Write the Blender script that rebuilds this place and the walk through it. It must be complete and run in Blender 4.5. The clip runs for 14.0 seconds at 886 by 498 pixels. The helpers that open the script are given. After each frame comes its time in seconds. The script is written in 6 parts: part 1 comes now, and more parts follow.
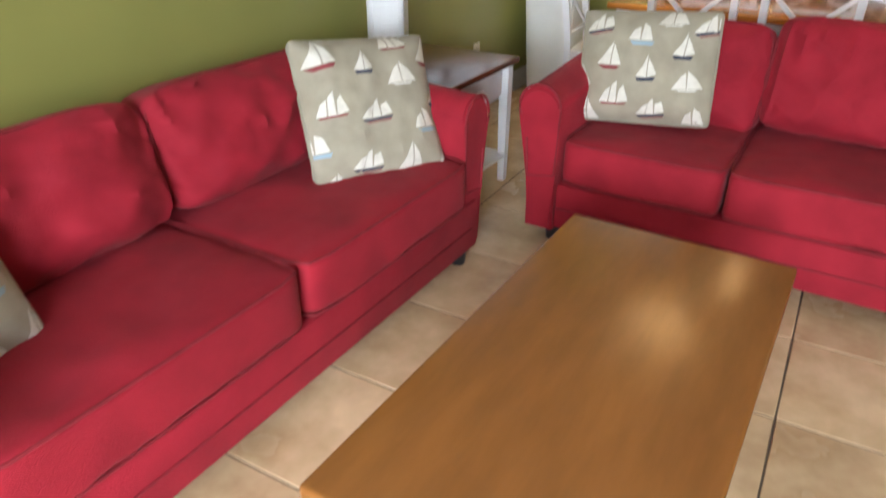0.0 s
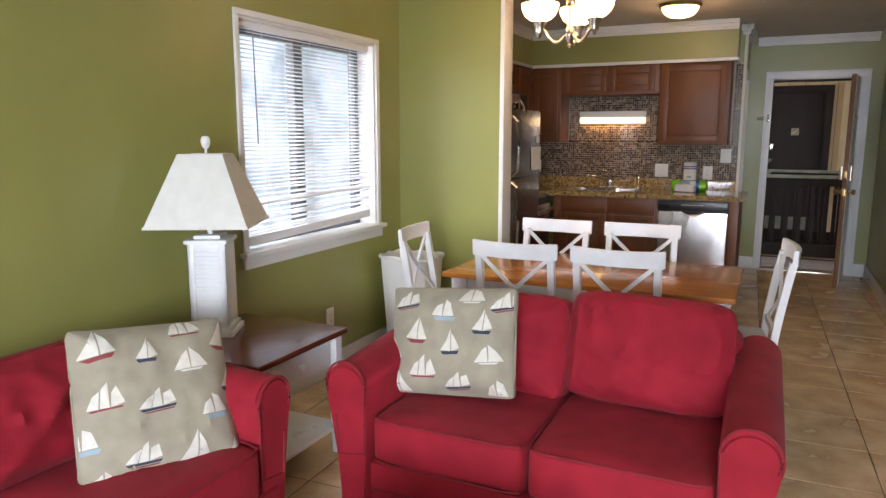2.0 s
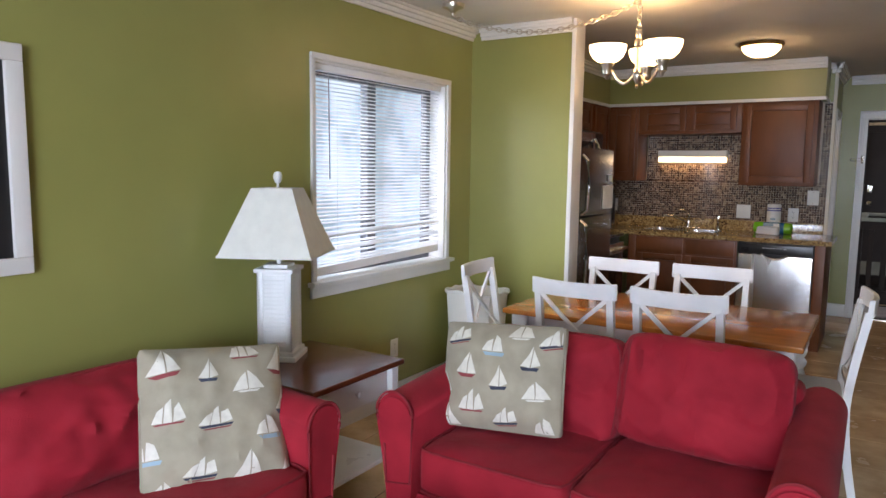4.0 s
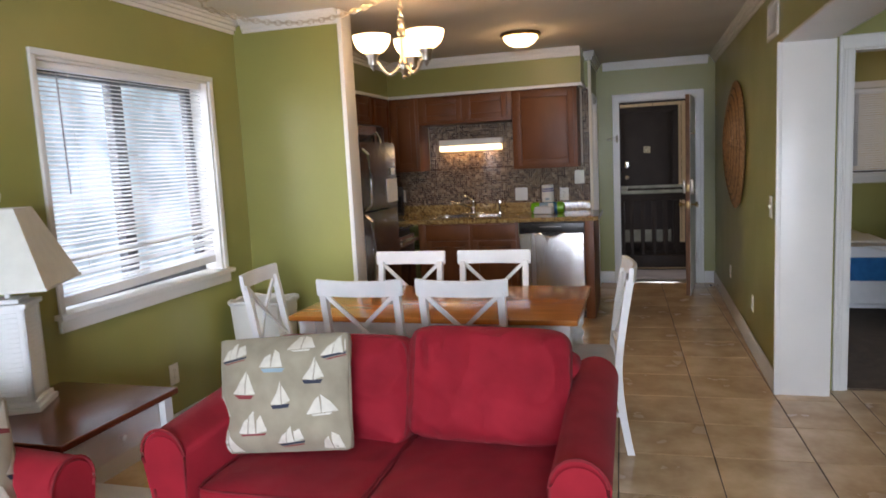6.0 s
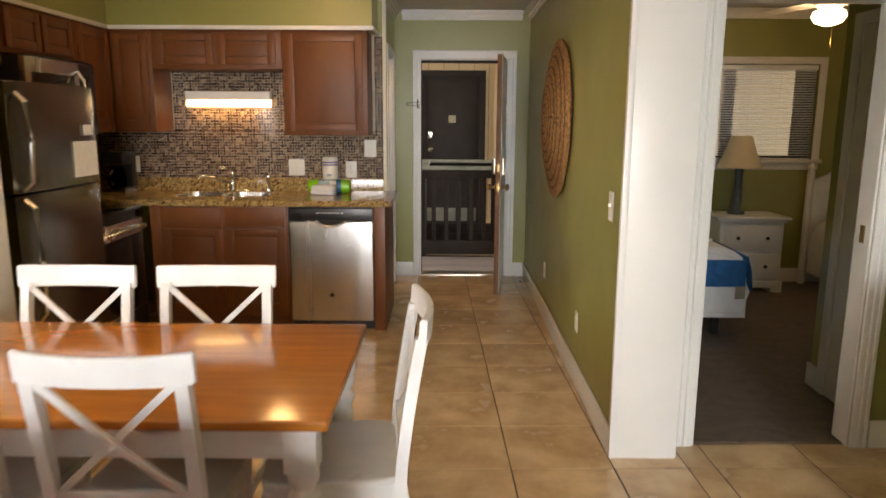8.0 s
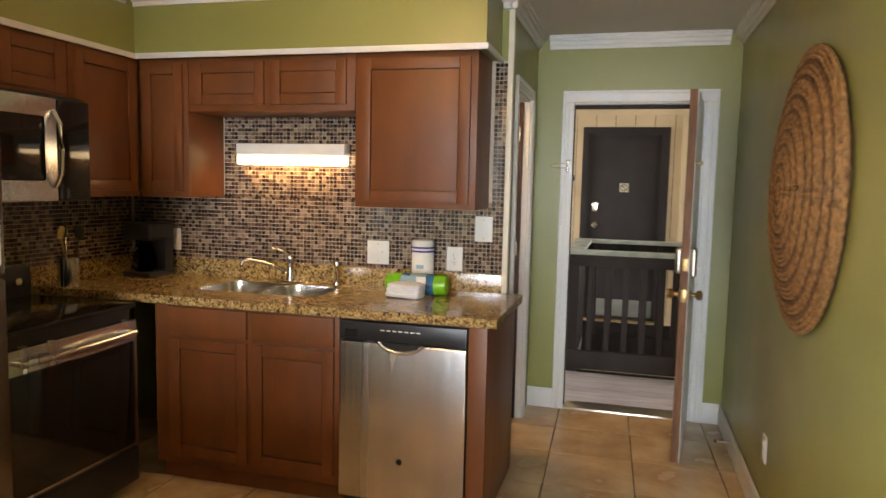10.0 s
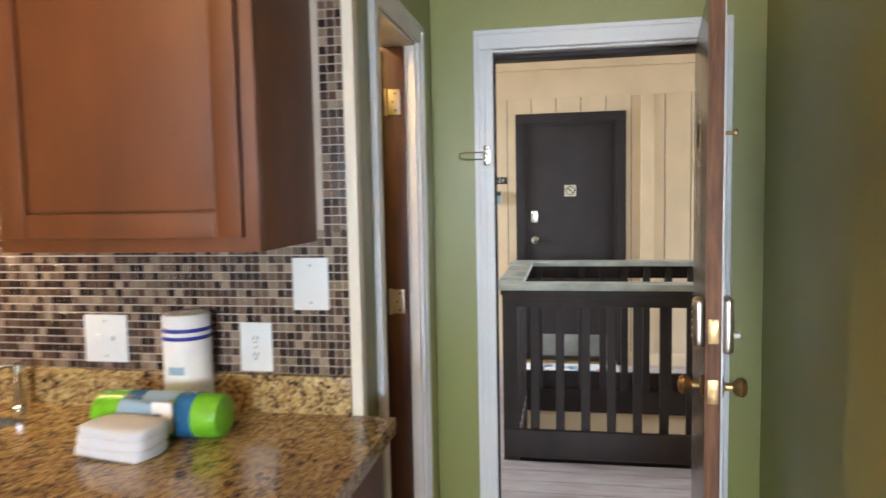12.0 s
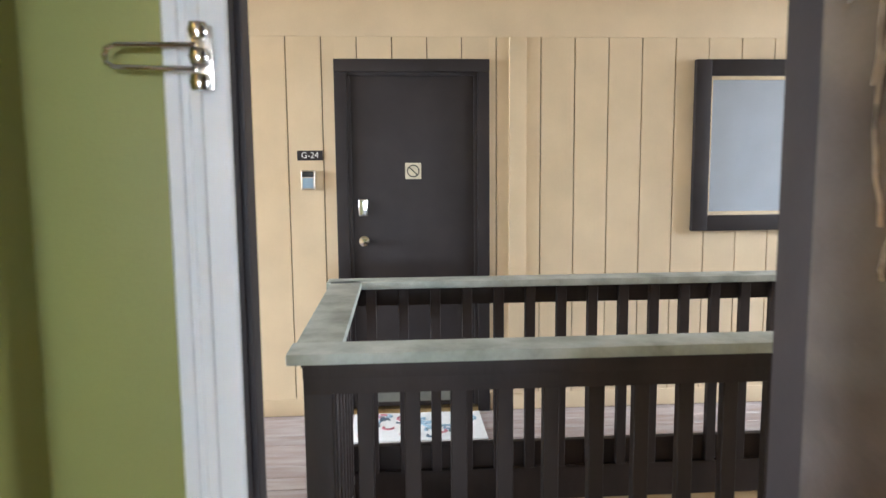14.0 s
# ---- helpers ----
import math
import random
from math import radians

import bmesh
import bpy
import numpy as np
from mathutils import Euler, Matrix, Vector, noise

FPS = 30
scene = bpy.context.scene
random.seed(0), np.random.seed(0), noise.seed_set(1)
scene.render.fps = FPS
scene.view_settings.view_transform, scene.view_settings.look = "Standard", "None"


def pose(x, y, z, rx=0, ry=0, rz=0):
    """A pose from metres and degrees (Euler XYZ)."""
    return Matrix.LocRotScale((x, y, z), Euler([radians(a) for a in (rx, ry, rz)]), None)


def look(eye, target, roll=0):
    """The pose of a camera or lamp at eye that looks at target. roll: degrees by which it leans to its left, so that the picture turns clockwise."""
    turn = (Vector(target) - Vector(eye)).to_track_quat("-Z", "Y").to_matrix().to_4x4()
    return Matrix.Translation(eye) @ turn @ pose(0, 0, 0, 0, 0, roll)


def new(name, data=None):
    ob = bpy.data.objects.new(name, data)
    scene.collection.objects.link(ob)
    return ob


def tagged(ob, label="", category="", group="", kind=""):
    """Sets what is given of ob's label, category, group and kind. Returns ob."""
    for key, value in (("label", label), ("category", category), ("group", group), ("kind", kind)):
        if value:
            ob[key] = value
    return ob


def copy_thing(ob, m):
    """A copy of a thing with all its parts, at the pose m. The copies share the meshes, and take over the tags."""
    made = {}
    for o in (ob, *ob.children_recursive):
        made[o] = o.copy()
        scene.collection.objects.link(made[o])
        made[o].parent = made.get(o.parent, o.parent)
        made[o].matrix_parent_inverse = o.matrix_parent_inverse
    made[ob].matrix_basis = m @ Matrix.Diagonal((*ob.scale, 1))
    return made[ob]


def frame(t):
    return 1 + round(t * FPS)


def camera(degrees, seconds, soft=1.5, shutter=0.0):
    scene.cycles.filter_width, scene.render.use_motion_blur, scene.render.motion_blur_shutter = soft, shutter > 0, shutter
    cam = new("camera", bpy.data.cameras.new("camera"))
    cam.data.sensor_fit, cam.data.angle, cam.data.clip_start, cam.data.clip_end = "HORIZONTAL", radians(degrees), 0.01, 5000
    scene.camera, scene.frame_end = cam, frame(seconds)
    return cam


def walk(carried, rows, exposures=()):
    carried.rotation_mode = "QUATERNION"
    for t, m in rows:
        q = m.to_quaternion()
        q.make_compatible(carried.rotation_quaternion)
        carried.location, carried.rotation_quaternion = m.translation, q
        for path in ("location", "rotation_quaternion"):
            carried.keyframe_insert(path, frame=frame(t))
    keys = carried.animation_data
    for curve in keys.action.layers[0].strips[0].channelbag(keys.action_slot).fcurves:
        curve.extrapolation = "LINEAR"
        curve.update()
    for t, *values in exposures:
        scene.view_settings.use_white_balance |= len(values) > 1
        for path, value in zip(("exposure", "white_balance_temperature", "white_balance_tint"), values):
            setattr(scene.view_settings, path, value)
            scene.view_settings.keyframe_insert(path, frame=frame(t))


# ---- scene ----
cam = camera(65.4, 14.0, shutter=0.35)
PATH = [
    (0, (1.177, 0.828, 1.372), (0.265, 2.318, 0.399), 0.0),
    (0.2, (1.204, 0.91, 1.414), (0.248, 2.43, 0.532), 0.1),
    (0.5, (1.204, 0.956, 1.435), (0.268, 2.577, 0.73), 1.4),
    (1, (1.321, 1.041, 1.49), (0.355, 2.722, 1.0), 0.9),
    (1.5, (1.451, 1.117, 1.506), (0.503, 2.841, 1.147), 0.0),
    (2, (1.556, 1.115, 1.499), (0.706, 2.895, 1.168), 0.0),
    (2.2, (1.559, 1.114, 1.5), (0.68, 2.878, 1.158), 0.7),
    (4.3, (1.708, 1.12, 1.516), (0.634, 2.794, 1.303), 0.8),
    (4.5, (1.711, 1.141, 1.512), (0.741, 2.878, 1.314), -0.6),
    (5, (1.74, 1.178, 1.523), (0.992, 3.025, 1.357), -1.7),
    (5.5, (1.729, 1.224, 1.519), (1.082, 3.108, 1.343), -1.5),
    (6, (1.742, 1.311, 1.512), (1.181, 3.214, 1.258), -2.9),
    (6.5, (1.684, 1.53, 1.488), (1.27, 3.45, 1.109), -3.7),
    (7, (1.634, 1.858, 1.501), (1.466, 3.813, 1.117), -3.5),
    (7.3, (1.682, 2.144, 1.505), (1.548, 4.106, 1.14), -1.0),
    (7.5, (1.711, 2.348, 1.489), (1.61, 4.297, 1.054), -0.1),
    (8, (1.747, 2.823, 1.513), (1.733, 4.789, 1.144), 0.3),
    (8.5, (1.847, 3.297, 1.503), (1.85, 5.282, 1.255), -0.2),
    (9, (1.887, 3.809, 1.498), (1.775, 5.796, 1.294), 0.0),
    (9.1, (1.878, 3.907, 1.498), (1.737, 5.89, 1.283), -0.8),
    (9.2, (1.872, 4.019, 1.504), (1.686, 6.0, 1.304), -0.5),
    (11.3, (1.854, 5.979, 1.519), (1.145, 7.839, 1.336), -1.0),
    (11.5, (1.816, 6.209, 1.493), (1.197, 8.102, 1.316), -0.5),
    (12, (1.773, 6.71, 1.503), (1.417, 8.672, 1.347), -1.1),
    (12.5, (1.772, 7.209, 1.51), (1.588, 9.193, 1.339), -0.0),
    (13, (1.692, 7.675, 1.503), (1.611, 9.663, 1.302), -0.8),
    (13.5, (1.677, 8.127, 1.496), (1.735, 10.114, 1.278), -1.3),
    (14, (1.686, 8.593, 1.519), (1.82, 10.576, 1.294), -0.5),
]
walk(cam, [(t, look(eye, target, roll)) for t, eye, target, roll in PATH],
     exposures=[(0.0, -0.22, 6450, 14), (1.0, -0.16, 6350, 16), (2.2, -0.36, 6400, 18), (4.3, -0.52, 6000, 18), (6.0, -0.46, 6250, 18), (7.0, -0.06, 7200, 18), (8.0, 0.20, 7500, 16), (9.2, 0.46, 7200, 14),
                (11.3, 0.92, 6050, 12), (12.5, 1.12, 5800, 13), (14.0, 1.0, 5800, 12)])

# ---- light and sky ----
world = bpy.data.worlds.new("sky")
scene.world = world
world.use_nodes = True
wn = world.node_tree.nodes
sky = wn.new("ShaderNodeTexSky")
sky.sky_type, sky.sun_disc = "NISHITA", False
sky.sun_elevation, sky.sun_rotation = radians(48), radians(200)
world.node_tree.links.new(sky.outputs[0], wn["Background"].inputs[0])
wn["Background"].inputs[1].default_value = 0.12


def lamp(name, kind, m, energy, color, size=0.1, size_y=None, angle=None):
    data = bpy.data.lights.new(name, kind)
    data.energy, data.color = energy, color
    if kind == "AREA":
        data.shape, data.size, data.size_y = "RECTANGLE", size, size_y or size
    elif kind == "SUN":
        data.angle = radians(angle)
    else:
        data.shadow_soft_size = size
    ob = new(name, data)
    ob.matrix_world = m
    return ob


lamp("sun", "SUN", look((0, -6, 9), (2.5, 0, 0)), 2.5, (1, 0.95, 0.88), angle=0.5)
# daylight through the sliding door behind the walk, the window and the ends of the breezeway
lamp("daylight_slider", "AREA", look((1.98, -1.55, 1.1), (1.0, 5, 1.0)), 115, (0.83, 0.92, 1.0), 2.3, 2.0)
lamp("daylight_sky", "AREA", look((2.7, -3.1, 2.30), (-0.3, 2.4, 0.9)), 1080, (0.83, 0.92, 1.0), 3.2, 2.2)
lamp("daylight_window", "AREA", look((-2.7, 4.52, 3.7), (-0.9, 4.52, 1.4)), 200, (0.78, 0.89, 1.0), 2.6, 1.4)
lamp("daylight_garden", "AREA", look((-4.4, 2.5, 1.95), (-0.9, 4.5, 1.4)), 340, (0.92, 0.96, 1.0), 2.4, 2.2)
lamp("daylight_breezeway", "AREA", look((-7.0, 11.2, 2.7), (1.6, 11.2, 0.6)), 850, (0.87, 0.94, 1.0), 3.0, 3.0)
lamp("daylight_breezeway_east", "AREA", look((10.5, 11.2, 2.7), (2.4, 11.2, 0.6)), 610, (0.92, 0.96, 1.0), 3.0, 3.0)
WARM = (1.0, 0.60, 0.26)

# ---- materials ----


def material(name, color, rough=0.6, metal=0.0, var=0.12, scale=6.0, fine=60.0, bump=0.1, stretch=(1, 1, 1), color2=None, coat=0.0,
             spec=0.5, rnd=0.0, sheen=0.0, island=False, rvar=0.08, wave=0.0):
    m = bpy.data.materials.new(name)
    m.use_nodes = True
    nt = m.node_tree
    N, L = nt.nodes, nt.links
    p = N["Principled BSDF"]
    tc = N.new("ShaderNodeTexCoord")
    mp = N.new("ShaderNodeMapping")
    mp.inputs["Scale"].default_value = stretch
    L.new(tc.outputs["Object"], mp.inputs["Vector"])
    n1, n2 = N.new("ShaderNodeTexNoise"), N.new("ShaderNodeTexNoise")
    n1.inputs["Scale"].default_value, n2.inputs["Scale"].default_value = scale, fine
    n1.inputs["Detail"].default_value, n2.inputs["Detail"].default_value = 4, 5
    src = mp.outputs["Vector"]
    if rnd or island:
        info = N.new("ShaderNodeNewGeometry") if island else N.new("ShaderNodeObjectInfo")
        value = info.outputs["Random Per Island"] if island else info.outputs["Random"]
        add = N.new("ShaderNodeVectorMath")
        add.operation = "MULTIPLY_ADD"
        comb = N.new("ShaderNodeCombineXYZ")
        for i in range(3):
            L.new(value, comb.inputs[i])
        add.inputs[1].default_value = (37, 53, 71)
        L.new(comb.outputs[0], add.inputs[0])
        L.new(src, add.inputs[2])
        src = add.outputs[0]
    L.new(src, n1.inputs["Vector"])
    L.new(src, n2.inputs["Vector"])
    c2 = color2 or tuple(c * (1 - var * 2.2) for c in color)
    c1 = tuple(min(1, c * (1 + var)) for c in color)
    mix = N.new("ShaderNodeMix")
    mix.data_type = "RGBA"
    mix.inputs["A"].default_value, mix.inputs["B"].default_value = (*c1, 1), (*c2, 1)
    ramp = N.new("ShaderNodeMapRange")
    ramp.inputs["From Min"].default_value, ramp.inputs["From Max"].default_value = 0.32, 0.70
    L.new(n1.outputs["Fac"], ramp.inputs["Value"])
    blend = N.new("ShaderNodeMath")
    blend.operation = "MULTIPLY_ADD"
    blend.inputs[1].default_value = 0.35
    blend.use_clamp = True
    L.new(n2.outputs["Fac"], blend.inputs[0])
    half = N.new("ShaderNodeMath")
    half.operation = "MULTIPLY_ADD"
    half.inputs[1].default_value, half.inputs[2].default_value = 0.8, -0.1
    L.new(ramp.outputs[0], half.inputs[0])
    L.new(half.outputs[0], blend.inputs[2])
    L.new(blend.outputs[0], mix.inputs["Factor"])
    out = mix.outputs["Result"]
    if rnd:
        hsv = N.new("ShaderNodeHueSaturation")
        rr = N.new("ShaderNodeMapRange")
        rr.inputs["To Min"].default_value, rr.inputs["To Max"].default_value = 1 - rnd, 1 + rnd
        L.new(value, rr.inputs["Value"])
        L.new(rr.outputs[0], hsv.inputs["Value"])
        L.new(out, hsv.inputs["Color"])
        out = hsv.outputs["Color"]
    L.new(out, p.inputs["Base Color"])
    rg = N.new("ShaderNodeMapRange")
    rg.inputs["To Min"].default_value, rg.inputs["To Max"].default_value = max(0.02, rough - rvar), min(1, rough + rvar)
    L.new(n1.outputs["Fac"], rg.inputs["Value"])
    L.new(rg.outputs[0], p.inputs["Roughness"])
    p.inputs["Metallic"].default_value = metal
    p.inputs["Specular IOR Level"].default_value = spec
    if coat:
        p.inputs["Coat Weight"].default_value, p.inputs["Coat Roughness"].default_value = coat, 0.12
    if sheen:
        p.inputs["Sheen Weight"].default_value = sheen
        p.inputs["Sheen Roughness"].default_value = 0.4
    if bump:
        b = N.new("ShaderNodeBump")
        b.inputs["Strength"].default_value, b.inputs["Distance"].default_value = bump, 0.004
        L.new(n2.outputs["Fac"], b.inputs["Height"])
        L.new(b.outputs[0], p.inputs["Normal"])
        if wave:
            b2 = N.new("ShaderNodeBump")
            b2.inputs["Strength"].default_value, b2.inputs["Distance"].default_value = wave, 0.006
            L.new(n1.outputs["Fac"], b2.inputs["Height"])
            L.new(b2.outputs[0], b.inputs["Normal"])
    return m


def glow(name, color, strength):
    m = bpy.data.materials.new(name)
    m.use_nodes = True
    p = m.node_tree.nodes["Principled BSDF"]
    p.inputs["Base Color"].default_value = (0.8, 0.78, 0.72, 1)
    p.inputs["Emission Color"].default_value = (*color, 1)
    p.inputs["Emission Strength"].default_value = strength
    return m


def glassy(name, color=(0.95, 0.97, 0.97), rough=0.02):
    m = bpy.data.materials.new(name)
    m.use_nodes = True
    p = m.node_tree.nodes["Principled BSDF"]
    p.inputs["Base Color"].default_value = (*color, 1)
    p.inputs["Roughness"].default_value = rough
    p.inputs["Transmission Weight"].default_value = 1
    p.inputs["IOR"].default_value = 1.05
    return m


GREEN = material("green_wall_paint", (0.282, 0.282, 0.082), 0.34, var=0.04, scale=2.2, fine=190, bump=0.10)
CEIL = material("ceiling_paint", (0.68, 0.67, 0.645), 0.75, var=0.03, scale=2, fine=150, bump=0.25)
WHITE = material("white_trim_paint", (0.74, 0.735, 0.71), 0.32, var=0.03, scale=3, fine=90, bump=0.06)
WHITEF = material("white_furniture_paint", (0.78, 0.79, 0.79), 0.30, var=0.04, scale=7, fine=70, bump=0.08)
CREAM = material("cream_trim_paint", (0.76, 0.70, 0.56), 0.4, var=0.05, scale=3, fine=70, bump=0.08)
TILE = material("beige_floor_tile", (0.64, 0.48, 0.295), 0.25, var=0.16, scale=4.2, fine=30, bump=0.12, color2=(0.40, 0.265, 0.135), rnd=0.07)
GROUT = material("brown_grout", (0.10, 0.070, 0.045), 0.85, var=0.2, scale=9, fine=120, bump=0.3)
CARPET = material("brown_carpet", (0.135, 0.090, 0.055), 0.95, var=0.18, scale=14, fine=420, bump=0.9, sheen=0.2)
RED = material("red_twill", (0.315, 0.012, 0.025), 0.80, var=0.12, scale=7, fine=300, bump=0.55, sheen=0.04, spec=0.25, wave=0.30)
REDSEAM = material("dark_red_piping", (0.22, 0.008, 0.016), 0.8, var=0.1, scale=30, fine=300, bump=0.2)
OAK = material("honey_table_wood", (0.44, 0.155, 0.026), 0.15, rvar=0.04, var=0.12, scale=3, fine=22, bump=0.03, stretch=(1, 9, 9), coat=0.25)
COFFEE = material("coffee_table_wood", (0.285, 0.108, 0.025), 0.22, var=0.10, scale=3, fine=18, bump=0.0, stretch=(5, 1, 5))
CHERRY = material("cherry_cabinet_wood", (0.170, 0.057, 0.0165), 0.42, var=0.12, scale=2.0, fine=26, bump=0.04, stretch=(3, 3, 1), spec=0.35)
MAHOG = material("mahogany_top", (0.125, 0.030, 0.015), 0.22, var=0.05, scale=3, fine=24, bump=0.0, stretch=(8, 1, 8), coat=0.3, rvar=0.02)
TVWOOD = material("red_brown_cabinet_wood", (0.19, 0.05, 0.018), 0.4, var=0.15, scale=2.4, fine=26, bump=0.05, stretch=(7, 7, 1))
STEEL = material("stainless_steel", (0.68, 0.67, 0.66), 0.25, metal=1.0, var=0.06, scale=2.0, fine=160, bump=0.03, stretch=(6, 6, 0.25), wave=0.6)
FRIDGE = material("dark_stainless_steel", (0.27, 0.245, 0.21), 0.20, metal=1.0, var=0.05, scale=2.0, fine=160, bump=0.03, stretch=(6, 6, 0.25), wave=0.2)
CHROME = material("chrome", (0.72, 0.72, 0.70), 0.12, metal=1.0, var=0.03, bump=0.0)
NICKEL = material("brushed_nickel", (0.55, 0.50, 0.42), 0.30, metal=1.0, var=0.06, bump=0.03)
BRASS = material("tarnished_brass", (0.42, 0.29, 0.13), 0.38, metal=1.0, var=0.2, scale=30, fine=200, bump=0.1)
BLACKP = material("black_plastic", (0.018, 0.018, 0.019), 0.32, var=0.1, fine=200, bump=0.05)
BLACKG = material("black_glass", (0.010, 0.010, 0.011), 0.06, var=0.05, bump=0.0)
DARKDOOR = material("dark_brown_door_paint", (0.026, 0.020, 0.019), 0.58, var=0.14, scale=4, fine=120, bump=0.10, spec=0.3)
DARKWOOD = material("dark_stained_rail_wood", (0.026, 0.0175, 0.0150), 0.62, var=0.2, scale=6, fine=60, bump=0.25, stretch=(1, 1, 0.3), spec=0.3)
RAILCAP = material("weathered_rail_cap", (0.35, 0.365, 0.325), 0.8, var=0.22, scale=7, fine=60, bump=0.35, color2=(0.20, 0.22, 0.18))
SIDING = material("cream_siding_paint", (0.68, 0.54, 0.345), 0.62, var=0.05, scale=3, fine=90, bump=0.15, rnd=0.02)
SIDEDARK = material("siding_groove", (0.16, 0.11, 0.06), 0.9, var=0.2, bump=0.1)
DECK = material("grey_brown_deck_boards", (0.215, 0.160, 0.140), 0.45, var=0.25, scale=3.5, fine=40, bump=0.35, stretch=(1, 6, 1), rnd=0.10, color2=(0.44, 0.41, 0.40))
EDGEWOOD = material("bare_brown_door_edge", (0.19, 0.085, 0.038), 0.6, var=0.25, scale=8, fine=60, bump=0.3, stretch=(8, 8, 1))
LINEN = material("grey_linen", (0.360, 0.325, 0.240), 0.85, var=0.09, scale=12, fine=520, bump=0.5, sheen=0.1)
SAIL = material("cream_print", (0.70, 0.68, 0.60), 0.85, var=0.06, scale=40, fine=500, bump=0.3)
NAVY = material("navy_print", (0.04, 0.05, 0.08), 0.85, var=0.1, fine=500, bump=0.3)
HULLRED = material("faded_red_print", (0.26, 0.05, 0.055), 0.85, var=0.1, fine=500, bump=0.3)
HULLBLUE = material("faded_blue_print", (0.30, 0.42, 0.50), 0.85, var=0.1, fine=500, bump=0.3)
SHADE = material("off_white_lamp_shade", (0.74, 0.74, 0.68), 0.8, var=0.03, scale=20, fine=400, bump=0.2)
PLASTW = material("white_plastic", (0.80, 0.79, 0.74), 0.35, var=0.03, fine=100, bump=0.02)
BLIND = material("white_blind_slat", (0.82, 0.83, 0.84), 0.45, var=0.02, fine=80, bump=0.02)
GLASS = glassy("window_glass")
FROST = material("frosted_screen", (0.36, 0.40, 0.44), 0.4, var=0.04, scale=4, fine=300, bump=0.03)
WICKER = material("woven_brown_wicker", (0.38, 0.205, 0.080), 0.65, var=0.30, scale=45, fine=160, bump=0.9)
WICKER2 = material("dark_woven_wicker", (0.17, 0.085, 0.034), 0.65, var=0.30, scale=45, fine=160, bump=0.9)
# same dark paint as DARKDOOR; base colour lightened to carry the daylight on it
LEAF_LIT = material("scuffed_brown_paint_daylit", (0.150, 0.132, 0.122), 0.24, var=0.18, scale=5, fine=140, bump=0.06, spec=1.0)
SCUFF = material("pale_scuff", (0.72, 0.70, 0.68), 0.7, var=0.2, scale=40)
TEAL = material("teal_blue_fabric", (0.016, 0.130, 0.34), 0.85, var=0.12, scale=18, fine=300, bump=0.5)
SHEET = material("white_bed_fabric", (0.72, 0.73, 0.74), 0.85, var=0.04, scale=10, fine=300, bump=0.4)
PAPER = material("white_paper", (0.78, 0.78, 0.75), 0.7, var=0.04, scale=30, fine=200, bump=0.05)
LIME = material("lime_green_wrap", (0.19, 0.52, 0.02), 0.25, var=0.12, scale=25, fine=120, bump=0.3)
FOIL = material("blue_wrap", (0.03, 0.14, 0.30), 0.25, var=0.2, scale=25, fine=120, bump=0.2)
BLUEP = material("blue_print", (0.02, 0.03, 0.25), 0.5, var=0.1, bump=0.0)
GREYB = material("blue_grey_lamp_base", (0.09, 0.125, 0.16), 0.5, var=0.15, scale=20, fine=90, bump=0.2)
YELLOW = material("pale_yellow_enamel", (0.60, 0.54, 0.38), 0.5, var=0.08, scale=20, bump=0.02)
LITBOWL = glow("lit_glass_bowl", (1.0, 0.60, 0.24), 14.0)
LITTUBE = glow("lit_tube", (1.0, 0.72, 0.36), 5.0)
LITFAN = glow("lit_fan_globe", (1.0, 0.74, 0.40), 12.0)

# granite: mottled cream, amber and black grains
GRANITE = bpy.data.materials.new("speckled_granite")
GRANITE.use_nodes = True
gn, gl = GRANITE.node_tree.nodes, GRANITE.node_tree.links
gp = gn["Principled BSDF"]
gtc = gn.new("ShaderNodeTexCoord")
gv, gno = gn.new("ShaderNodeTexVoronoi"), gn.new("ShaderNodeTexNoise")
gv.inputs["Scale"].default_value, gno.inputs["Scale"].default_value = 130, 30
gno.inputs["Detail"].default_value, gno.inputs["Roughness"].default_value = 6, 0.75
gmix = gn.new("ShaderNodeMix")
gmix.data_type = "FLOAT"
gmix.inputs["Factor"].default_value = 0.72
gr = gn.new("ShaderNodeValToRGB")
gsep = gn.new("ShaderNodeSeparateColor")
gl.new(gtc.outputs["Object"], gv.inputs["Vector"])
gl.new(gtc.outputs["Object"], gno.inputs["Vector"])
gl.new(gv.outputs["Color"], gsep.inputs[0])
gl.new(gsep.outputs[0], gmix.inputs["A"])
gl.new(gno.outputs["Fac"], gmix.inputs["B"])
gl.new(gmix.outputs["Result"], gr.inputs["Fac"])
els = gr.color_ramp.elements
els[0].position, els[0].color = 0.34, (0.025, 0.018, 0.014, 1)
els[1].position, els[1].color = 0.72, (0.60, 0.48, 0.26, 1)
for pos, c in ((0.40, (0.15, 0.085, 0.04, 1)), (0.50, (0.35, 0.225, 0.080, 1)), (0.60, (0.45, 0.32, 0.125, 1))):
    e = els.new(pos)
    e.color = c
gl.new(gr.outputs[0], gp.inputs["Base Color"])
gp.inputs["Roughness"].default_value = 0.14


